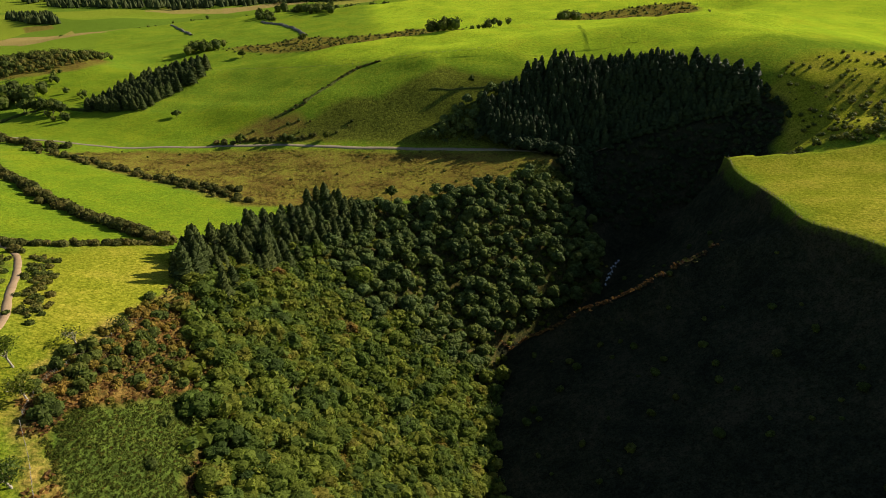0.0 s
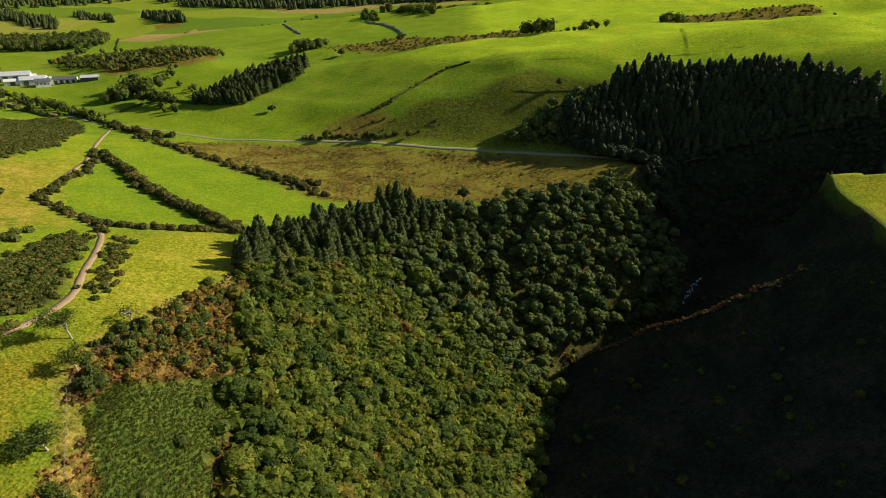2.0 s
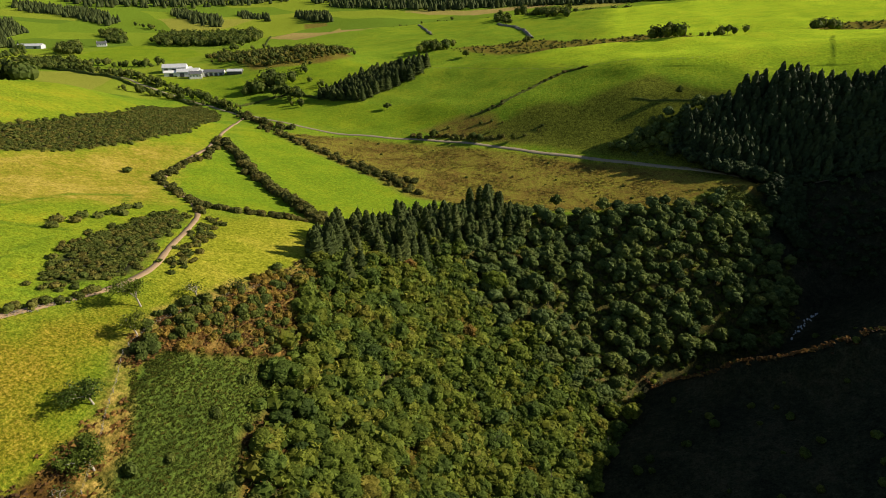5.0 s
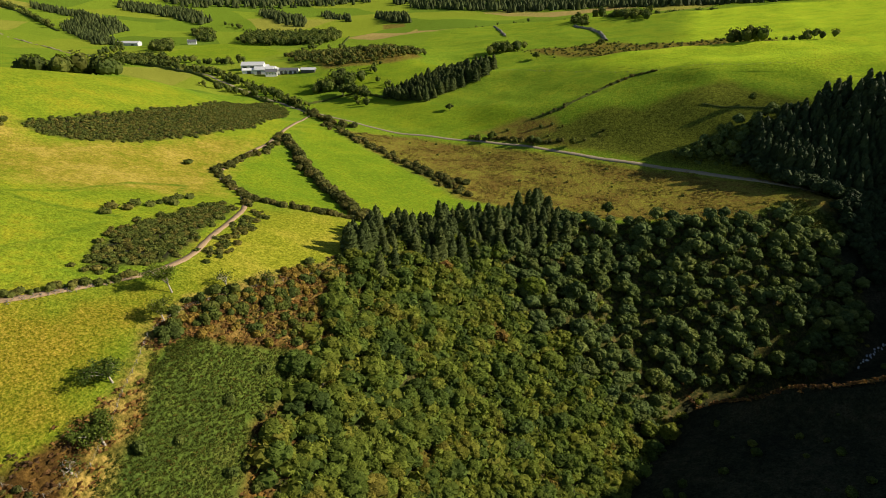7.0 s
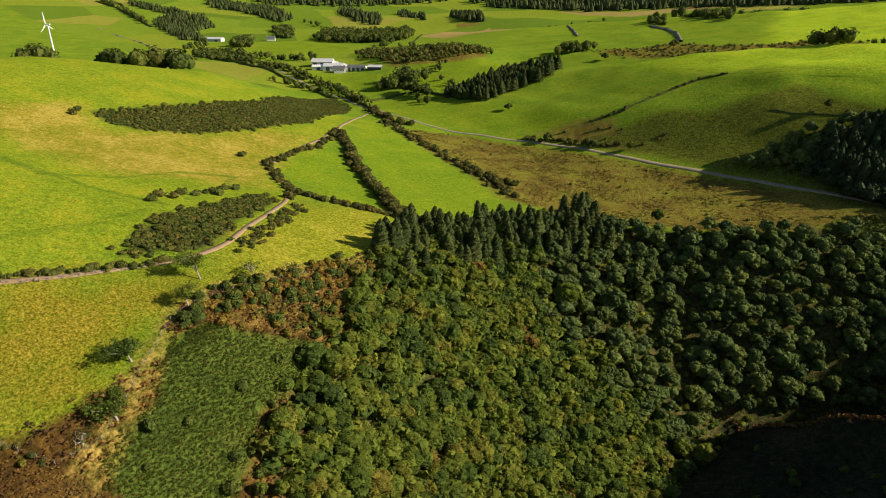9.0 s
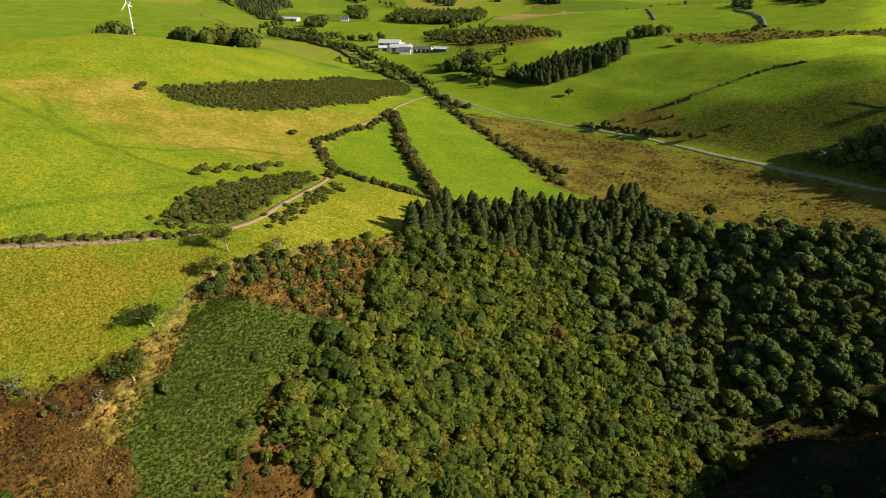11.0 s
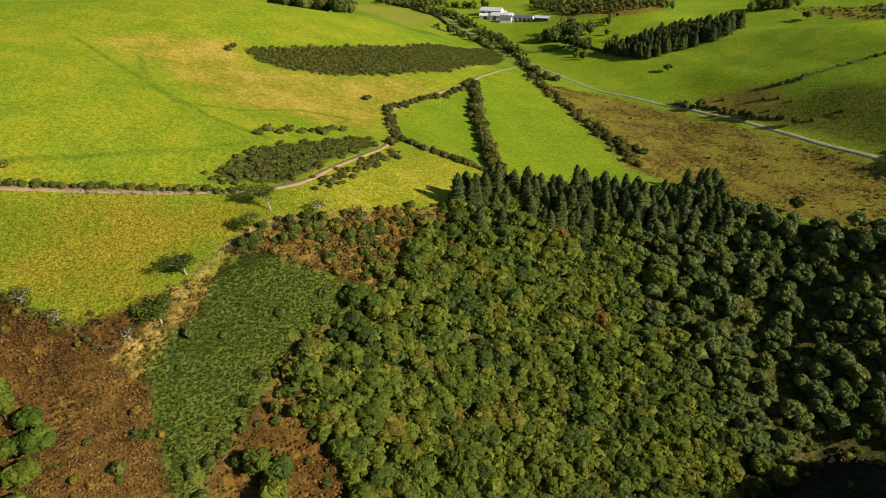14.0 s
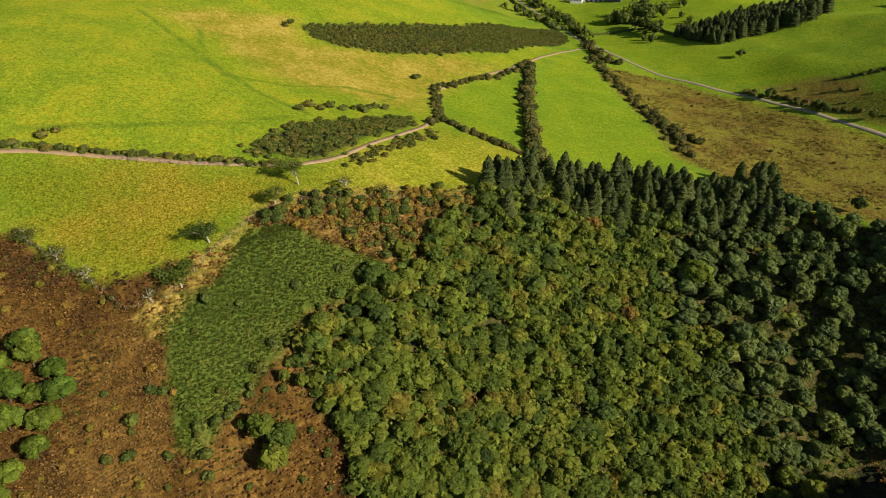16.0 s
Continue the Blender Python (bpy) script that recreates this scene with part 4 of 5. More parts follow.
for px, py, pz, pale in zip(x, y, ground(x, y), depth_in(x, y, TAN_SLOPE)):
    (tan if pale + rng.normal() * 1.5 > 0 else heath).put(TUFTS[int(rng.integers(4))], px, py, float(pz) - 0.05, rng.uniform(0, 6.28), rng.uniform(0.45, 1.0), rng.uniform(0, 1), 0.8)
x, y = scatter(9, RUST_EDGE, 1.1)
x, y = x[~inside(x, y, BRACKEN)], y[~inside(x, y, BRACKEN)]
for px, py, pz in zip(x, y, ground(x, y)):
    heath.put(TUFTS[int(rng.integers(4))], px, py, float(pz) - 0.05, rng.uniform(0, 6.28), rng.uniform(0.6, 1.4), rng.uniform(0, 1), 0.8)
x, y = scatter(10, SLOPE_SOUTH, 1.9)
keep = ~(inside(x, y, BRACKEN) | inside(x, y, HEATHER) | inside(x, y, RUST_EDGE))
x, y = x[keep], y[keep]
for px, py, pz in zip(x, y, ground(x, y)):
    heath.put(TUFTS[int(rng.integers(4))], px, py, float(pz) - 0.05, rng.uniform(0, 6.28), rng.uniform(0.7, 1.5), rng.uniform(0, 1), 0.8)
tan.build("dead_bracken", TAN, "pale tan dead bracken on the slope below the pasture", "bracken")
heath.build("dying_bracken", RUST, "rust-brown dying bracken and heather on the slope", "bracken")

moor_grass = Heap()
x, y = scatter(15, MOOR, 1.8, 1.0)
keep = np.sin(x * 0.13 + 2 * np.sin(y * 0.11)) * np.sin(y * 0.17 + 1.5 * np.sin(x * 0.07)) + 0.35 * rng.normal(size=len(x)) > 0.05
for px, py, pz in zip(x[keep], y[keep], ground(x[keep], y[keep])):
    moor_grass.put(TUFTS[int(rng.integers(4))], px, py, float(pz) - 0.05, rng.uniform(0, 6.28), rng.uniform(0.5, 1.2), rng.uniform(0, 1), 0.7)
moor_grass.build("moor_grass", MOORGRASS, "tan and brown tussocks of rough moor grass", "grass")

# ---- hedges ----
HEDGES = [
    ([(-226, 304), (-189, 276), (-159, 255), (-125, 232), (-104, 219)], 1.5, 1.1, 1.55, "tall dark overgrown hawthorn hedge between two green fields"),
    ([(-148, 198), (-130, 205), (-119, 210), (-106, 219)], 1.8, 0.7, 1.0, "low clipped hedge of dark shrubs along the front field"),
    ([(-140, 190), (-158, 203), (-176, 211), (-194, 219), (-203, 244), (-213, 276), (-234, 309)], 2.0, 1.3, 1.0, "straggling hedge of thorn bushes beside the farm track"),
    ([(-312, 426), (-290, 408), (-262, 394), (-238, 390)], 2.6, 2.4, 1.5, "thick belt of bushes beside the road junction"),
    ([(-262, 384), (-236, 370), (-210, 356), (-172, 341), (-146, 330), (-118, 316), (-102, 308)], 2.0, 2.2, 1.15, "overgrown boundary hedge between field and moor"),
    ([(-98, 39), (-85, 46.5), (-72, 55.5), (-66, 60.5)], 1.3, 0.5, 0.5, "tangled low hedge of dead thorn along the field bank"),
    ([(-150, 414), (-128, 416), (-106, 415), (-88, 420)], 2.4, 1.4, 1.0, "dark bushes along the road at the foot of the hill"),
    ([(-152, 334), (-138, 330), (-120, 325), (-112, 326)], 1.8, 2.6, 1.3, "rounded bushes at the corner of field and moor"),
    ([(-118, 444), (-102, 456), (-90, 478), (-78, 499), (-67, 514), (-49, 518)], 3.6, 0.8, 0.8, "thin line of hawthorn bushes climbing the hill"),
]
for n, (line, gap, side, size, label) in enumerate(HEDGES):
    hedge = Heap()
    x, y = along(line, gap, n, side)
    for px, py, pz in zip(x, y, ground(x, y)):
        hedge.put(SHRUBS[int(rng.integers(4))], px, py, float(pz) - 0.3, rng.uniform(0, 6.28), size * rng.uniform(0.7, 1.3), rng.uniform(0, 1))
    tagged(hedge.build("hedge", HEDGELEAF, label, "hedge", "thing"), group="field hedges")

# ---- the copse on the far fields ----
COPSE = [(-280, 484), (-257, 478), (-232, 478), (-225, 505), (-214, 530), (-205, 556), (-214, 574), (-242, 566), (-260, 534), (-268, 506)]
x, y = scatter(12, COPSE, 4.6)
copse_spruces = Planter([tree_kind("spruce_tree", SPRUCES[k], SPRUCE_TRUNK, NEEDLE, BARK, "dark spruce in a small wedge-shaped copse on green pasture", "tree", "spruces of the copse") for k in range(4)])
for px, py, pz in zip(x, y, ground(x, y)):
    copse_spruces.put(int(rng.integers(4)), float(px), float(py), pz, rng.uniform(0, 6.28), rng.uniform(0.8, 1.0) + 0.35 * min(1.0, max(0.0, (float(py) - 490) / 50)), 0.9)


# ---- single trees and bushes of the near slopes ----
def thorn_shapes(seed, height, reach, leaf_count, lean=(0.0, 0.0), size=0.3):
    """An old thorn: a forked pale trunk, bent limbs and a thin flat-topped crown at their ends."""
    rng = np.random.default_rng(seed)
    wood, at = [], []
    fork = np.array([lean[0] * 0.3, lean[1] * 0.3, height * 0.3])
    wood.append(tube([(0, 0, -0.4), (0, 0, 0.3), fork], [0.34, 0.25, 0.2], 7))
    for k in range(6):
        ang = k * 1.05 + rng.uniform(-0.3, 0.3)
        tip = fork + np.array([math.cos(ang) * reach * rng.uniform(0.6, 1) + lean[0], math.sin(ang) * reach * rng.uniform(0.6, 1) + lean[1], height * rng.uniform(0.35, 0.62)])
        knee = (fork + tip) / 2 + rng.normal(size=3) * 0.25 + (0, 0, 0.3)
        wood.append(tube([fork, knee, tip], [0.14, 0.09, 0.03], 5))
        for _ in range(4):
            twig = knee + (tip - knee) * rng.uniform(0.1, 1) + rng.normal(size=3) * (0.9, 0.9, 0.5)
            wood.append(tube([knee + (tip - knee) * rng.uniform(0, 0.6), twig], [0.05, 0.015], 4))
            at.append(twig)
        at.append(tip)
    at = np.array(at)
    pick = at[rng.integers(len(at), size=leaf_count)] + rng.normal(size=(leaf_count, 3)) * (0.75, 0.75, 0.45)
    return joined(wood), sprays(rng, pick, np.tile((0, 0, 1.0), (leaf_count, 1)), size, 0.8)


THORNS = [
    (-96, 117, 8.8, 3.0, 620, (-1.6, -1.0), PALE_BARK, OAK, "old pale-barked tree leaning over the pasture beside the track"),
    (-90, 131, 4.5, 1.8, 90, (-0.8, -0.5), PALE_BARK, GORSE, "small half-dead pale thorn at the edge of the pasture"),
    (-84, 142, 4.0, 1.5, 120, (-0.4, -0.2), BARK, DARKLEAF, "small thorn tree at the edge of the pasture"),
    (-87, 107, 6.0, 2.6, 380, (-0.8, -0.4), PALE_BARK, OAK, "spreading thorn with pale stems above the bracken"),
    (-77, 85, 5.6, 4.0, 560, (-1.4, -0.9), PALE_BARK, OAK, "wind-swept spreading thorn tree on the pasture boundary"),
    (-67, 75, 6.6, 4.8, 1000, (-1.5, -0.9), PALE_BARK, OAK, "broad wind-swept thorn tree casting a long shadow on pasture"),
    (-66, 67, 2.6, 1.6, 40, (-0.4, -0.2), PALE_BARK, GORSE, "bleached dead thorn at the corner of the pasture"),
    (-92, 42, 4.0, 2.4, 200, (-0.5, 0.2), PALE_BARK, DARKLEAF, "ragged thorn on the bank above the heather"),
    (-84, 48, 3.6, 2.2, 110, (-0.5, 0.2), PALE_BARK, GORSE, "bare-branched thorn on the bank above the heather"),
    (-75, 54, 2.8, 1.8, 50, (-0.4, 0.1), PALE_BARK, GORSE, "bleached fallen thorn on the field bank"),
]
for n, (px, py, high, reach, count, lean, bark, leaf, label) in enumerate(THORNS):
    limbs, sparse = thorn_shapes(200 + n, high, reach, int(count * 2.6), lean)
    root = tree_kind("thorn_tree", sparse, limbs, leaf, bark, label, "tree", "thorn trees along the pasture")
    root.matrix_basis = Matrix.Translation((px, py, float(ground(px, py)) - 0.1))


def bush_kind(name, shape, mat, label, group):
    return tagged(new(name, mesh_of(name, shape[0], shape[1], mat, False, np.zeros(len(shape[0])))), label, "bush", group)


slope_bushes = Planter([bush_kind("bush", SHRUBS[k], DARKLEAF, "rounded dark green bush standing in bracken", "bushes on the slope") for k in range(4)])
field_bushes = Planter([bush_kind("gorse_bush", MOUNDS[k], GORSE, "lone dark gorse bush on dry pasture", "bushes on the pasture") for k in range(4)])
thicket_bushes = Planter([bush_kind("shrub", SHRUBS[k], DARKLEAF, "dark green thorn shrub in the scrub above the wood", "scrub above the wood") for k in range(4)])
rusty_bushes = Planter([bush_kind("brown_shrub", SHRUBS[k], AUTUMN, "brown and yellow autumn shrub on the slope", "scrub above the wood") for k in range(4)])
edge_oaks = Planter([tree_kind("scrub_oak", OAKS[k], OAK_TRUNKS[k % 3], OAK, BARK, "low rounded oak at the edge of bracken and wood", "tree", "trees of the gorge wood") for k in range(3)])
light_oaks = Planter([tree_kind("young_oak", OAKS[k], OAK_TRUNKS[k % 3], LIGHTLEAF, BARK, "bright green young oak in a side gully of the heather slope", "tree", "oaks of the side gully") for k in range(3)])


def put_many(planter, places, low, high, seed):
    r = np.random.default_rng(seed)
    x, y = np.array(places, float).T
    for k, (px, py, pz) in enumerate(zip(x, y, ground(x, y))):
        planter.put(k, float(px), float(py), pz, r.uniform(0, 6.28), r.uniform(low, high), r.uniform(0.85, 1.25))


put_many(slope_bushes, [(-65, 118), (-63, 80), (-51, 97), (-57, 108), (-61, 88), (-46, 77), (-49, 64), (-40, 69), (-52, 93), (-43, 92), (-44, 84), (-41, 74), (-38, 62), (-52, 52), (-46, 56), (-36, 70), (-33, 60), (-40, 54),
                        (-56, 124), (-54, 103), (-48, 88), (-58, 75), (-62, 104), (-50, 101), (-55, 113), (-47, 96), (-44, 88), (-60, 127), (-64, 130), (-42, 79)], 0.6, 1.25, 21)
put_many(light_oaks, [(-58, 43), (-61, 39), (-54, 43), (-50, 39), (-46, 36), (-44, 30), (-57, 33), (-62, 33), (-52, 32), (-40, 26), (-48, 25), (-56, 25), (-55, 38), (-64, 38), (-59, 28)], 0.62, 0.95, 22)
put_many(edge_oaks, [(-32, 88), (-35, 84), (-48, 103), (-29, 85)], 0.75, 0.95, 45)
put_many(wood_slims, [(-38, 80), (-42, 97), (-44, 93), (-37, 83), (-41, 100)], 0.5, 0.7, 46)
put_many(slope_bushes, [(-45, 68), (-41, 70), (-41, 77), (-45, 85), (-29, 98), (-34, 96), (-23, 96), (-28, 78), (-32, 69), (-41, 49), (-44, 56), (-49, 62), (-26, 90), (-20, 88), (-24, 80), (-31, 100), (-36, 92), (-14, 94)], 0.45, 0.95, 47)
put_many(field_bushes, [(-151, 136), (-155, 150), (-156, 160), (-158, 168), (-154, 155), (-207, 215), (-209, 218), (-139, 49), (-141, 53), (-276, 172), (-272, 168), (-160, 172), (-153, 164), (-152, 145), (-157, 164), (-155, 141), (-159, 176)], 1.1, 1.9, 23)
x, y = scatter(24, [(-88, 103), (-90, 130), (-87, 150), (-82, 176), (-72, 168), (-64, 144), (-58, 130), (-70, 132), (-78, 114), (-80, 100)], 2.3)
keep = np.random.default_rng(25).random(len(x)) < 0.36
put_many(thicket_bushes, np.stack([x, y], 1)[keep], 0.55, 1.35, 26)
put_many(rusty_bushes, np.stack([x + 1.8, y + 1.5], 1)[~keep], 0.4, 1.0, 27)
x, y = scatter(28, HEATHER, 5.5)
put_many(rusty_bushes, np.stack([x, y], 1)[np.random.default_rng(29).random(len(x)) < 0.5], 0.35, 0.8, 30)
x, y = scatter(31, MOOR, 14.0)
put_many(field_bushes, np.stack([x, y], 1)[np.random.default_rng(32).random(len(x)) < 0.35], 0.35, 0.9, 33)

# lone trees and bushes further off
lone_trees = Planter([tree_kind("field_tree", FAR_OAKS[k], OAK_TRUNKS[k], DARKLEAF, BARK, "lone dark hawthorn standing in open green pasture", "tree", "lone trees in the fields") for k in range(3)])
put_many(lone_trees, [(-197, 461), (21, 462), (-28, 322), (-136, 412), (-117, 409), (-106, 411), (-101, 411), (-78, 414), (3, 410), (15, 410), (28, 411), (40, 413), (-340, 506), (-318, 505)], 0.45, 0.75, 34)

hillside = Heap()
x, y = scatter(44, [(-20, 410), (0, 428), (16, 438), (44, 448), (50, 408), (12, 408)], 3.8)
for px, py, pz in zip(x, y, ground(x, y)):
    hillside.put(FAR_OAKS[int(rng.integers(3))] if rng.random() < 0.5 else SHRUBS[int(rng.integers(4))], px, py, float(pz) - 0.2, rng.uniform(0, 6.28), rng.uniform(0.5, 1.0), rng.uniform(0, 1))
hillside.build("hillside_scrub", SHADELEAF, "scrub and small trees on the bank above the road, with shade in the leaf colour", "scrub")

# bracken along the spur's crest
spur_bracken = Heap()
for px, py in zip(*along(SPUR[1:], 0.5, 35, 1.3)):
    spur_bracken.put(FERNS[int(rng.integers(4))], px, py, float(ground(px, py)) - 0.05, rng.uniform(0, 6.28), rng.uniform(0.8, 1.5), rng.uniform(0, 1))
spur_bracken.build("spur_bracken", RUST, "rust-brown bracken along the crest of the spur", "bracken")
shade_scrub = Heap()
x, y = scatter(36, [(24, 120), (30, 262), (62, 288), (92, 312), (140, 290), (134, 240), (148, 190), (156, 120), (165, 40), (24, 20)], 6.5)
for px, py, pz in zip(x, y, ground(x, y)):
    if rng.random() < 0.15:
        shade_scrub.put(SHRUBS[int(rng.integers(4))], px, py, float(pz) - 0.2, rng.uniform(0, 6.28), rng.uniform(0.4, 1.2), rng.uniform(0, 1))
shade_scrub.build("gorge_scrub", DARKLEAF, "dark scrub on the shaded side of the gorge", "scrub")
east_scrub = Heap()
for loop, gap, seed, low, high in ((SCRUB_EAST, 6.5, 37, 0.3, 0.8), ([(200, 346), (212, 386), (300, 398), (420, 405), (420, 372), (300, 356)], 5.0, 38, 0.35, 0.95), ([(150, 334), (200, 328), (300, 332), (300, 346), (200, 342)], 4.0, 40, 0.5, 1.2), (SCRUB_NORTH, 9.0, 39, 0.3, 0.8)):
    x, y = scatter(seed, loop, gap)
    clumps = np.sin(x * 0.11 + 2 * np.sin(y * 0.13)) * np.sin(y * 0.15 + 1.7 * np.sin(x * 0.08)) + 0.3 * rng.normal(size=len(x))
    for px, py, pz, thick in zip(x, y, ground(x, y), clumps):
        if thick > 0.15:
            east_scrub.put(UNDERGROWTH[int(rng.integers(4))], px, py, float(pz) - 0.2, rng.uniform(0, 6.28), rng.uniform(low, high), rng.uniform(0, 1), 1.2)
east_scrub.build("valley_scrub", GORSE, "dark and brown scrub bushes along the valley side", "scrub")


# ---- the valley beyond ----
def far_row(line, gap, side, shapes, low, high, seed, mat, name, label, category, group):
    heap = Heap()
    x, y = along(line, gap, seed, side)
    gaps = np.sin(x * 0.05 + seed) * np.sin(y * 0.07 + 2 * seed)
    for px, py, pz, thin in zip(x, y, ground(x, y), gaps):
        if rng.random() > 0.75 - 0.4 * thin:
            continue
        heap.put(shapes[int(rng.integers(len(shapes)))], px + rng.normal() * gap * 0.3, py + rng.normal() * gap * 0.2, float(pz) - 0.3, rng.uniform(0, 6.28), rng.uniform(low * 0.6, high * 1.15), rng.uniform(0, 1))
    return tagged(heap.build(name, mat, label, category, "thing"), group=group)


FAR_HEDGES = [
    ([(-690, 545), (-560, 506), (-470, 486), (-400, 472), (-330, 438)], 5, 1.5, 0.4, 0.8),
    ([(-1566, 840), (-1334, 778), (-1214, 746)], 11, 3, 0.8, 1.2),
    ([(-471, 443), (-440, 452), (-403, 450), (-350, 446)], 4.5, 2.5, 0.35, 0.7),
    ([(-735, 520), (-690, 545), (-652, 556), (-600, 560), (-540, 580)], 8, 5, 0.6, 1.0),
    ([(-370, 610), (-340, 560), (-300, 520), (-270, 500)], 8, 2, 0.35, 0.6),
    ([(-654, 532), (-558, 500), (-466, 480), (-381, 460), (-318, 432)], 6, 1.5, 0.3, 0.6),
    ([(-569, 521), (-476, 500), (-396, 479), (-330, 446)], 7, 1.2, 0.25, 0.5),
    ([(-1582, 849), (-1468, 833), (-1217, 741)], 11, 2, 0.5, 0.9),
    ([(-616, 568), (-580, 572), (-539, 557)], 8, 2, 0.4, 0.7),
    ([(-317, 507), (-300, 470), (-270, 464)], 6, 2, 0.4, 0.8),
    ([(-800, 560), (-860, 640), (-950, 690)], 11, 3, 0.5, 0.9),
    ([(-560, 760), (-480, 720), (-420, 690)], 11, 3, 0.4, 0.7),
    ([(-700, 840), (-610, 800), (-565, 690)], 11, 3, 0.5, 0.9),
    ([(-1050, 1020), (-940, 985), (-800, 1010)], 13, 3, 0.6, 1.0),
    ([(-620, 1060), (-480, 1080), (-300, 1130)], 13, 3, 0.5, 0.9),
]
for n, (line, gap, side, low, high) in enumerate(FAR_HEDGES):
    far_row(line, gap * 0.7, side, BLOBS, low, high, 300 + n, DARKLEAF, "far_hedge", "dark hedgerow dividing distant green fields", "hedge", "distant hedges")

def bank(line, width, height, mat, name, label, category, group, seed):
    """A long low bank or hedge laid on the land: a lumpy ridge with ragged top and sides."""
    r = np.random.default_rng(seed)
    pts = np.array(line, float)
    seg = np.r_[0, np.cumsum(np.hypot(*np.diff(pts, axis=0).T))]
    s = np.arange(0, seg[-1], width * 0.6)
    x, y = np.interp(s, seg, pts[:, 0]), np.interp(s, seg, pts[:, 1])
    tx, ty = np.gradient(x), np.gradient(y)
    n = np.hypot(tx, ty)
    rows = []
    for k, h in ((-1.0, -0.3), (-0.8, 0.6), (-0.2, 1.0), (0.4, 0.9), (0.9, 0.5), (1.0, -0.3)):
        side = k * width / 2 * r.uniform(0.7, 1.3, len(s))
        px, py = x - ty / n * side, y + tx / n * side
        rows.append(np.stack([px, py, ground(px, py) + height * h * (r.uniform(0.55, 1.25, len(s)) if h > 0 else 1)], -1))
    co = np.stack(rows, 1).reshape(-1, 3)
    i = (np.arange(len(s) - 1)[:, None] * 6 + np.arange(5)[None]).ravel()
    ob = new(name, mesh_of(name, co, np.stack([i, i + 1, i + 7, i + 6], -1), mat, False, np.repeat(r.uniform(0, 1, len(s)), 6)))
    return tagged(ob, label, category, group)


BANKS = [
    ([(-1546, 817), (-1449, 805), (-1302, 767), (-1172, 733)], 5.0, 3.0, DARKLEAF, "hedge_bank", "dark clipped hedge between distant green fields", "hedge"),
    ([(-428, 1040), (-391, 985), (-340, 889)], 4.0, 2.0, GREY_ROCK, "field_wall", "dark stone wall curving over a distant field", "wall"),
    ([(-271, 990), (-230, 934), (-199, 880), (-164, 782)], 5.0, 2.4, GREY_ROCK, "field_wall", "dark stone wall curving over a distant field", "wall"),
    ([(-734, 532), (-636, 533), (-537, 508), (-460, 489), (-401, 480), (-330, 436), (-290, 411)], 3.0, 2.2, DARKLEAF, "hedge_bank", "dark clipped roadside hedge on the valley floor", "hedge"),
    ([(-700, 512), (-640, 512), (-552, 490), (-476, 466), (-425, 458), (-365, 436)], 3.0, 2.4, DARKLEAF, "hedge_bank", "dark clipped roadside hedge on the valley floor", "hedge"),
    ([(-535, 752), (-603, 850), (-687, 974)], 3.0, 1.2, DARKLEAF, "hedge_bank", "thin hedge climbing a distant field", "hedge"),
    ([(-118, 444), (-102, 456), (-90, 478), (-78, 499), (-67, 514), (-49, 518)], 2.4, 1.2, DARKLEAF, "hedge_bank", "dark overgrown bank climbing the hill pasture", "hedge"),
    ([(-8, 458), (5, 456), (20, 457), (54, 455)], 1.6, 0.5, DARKLEAF, "hedge_bank", "dark overgrown bank across the foot of the hill", "hedge"),
    ([(-342, 452), (-330, 478), (-318, 500), (-290, 492), (-268, 482)], 3.0, 1.6, DARKLEAF, "hedge_bank", "dark hedge at the foot of the copse", "hedge"),
]
for n, (line, width, height, mat, name, label, category) in enumerate(BANKS):
    bank(line, width, height, mat, name, label, category, "distant hedges", 500 + n)

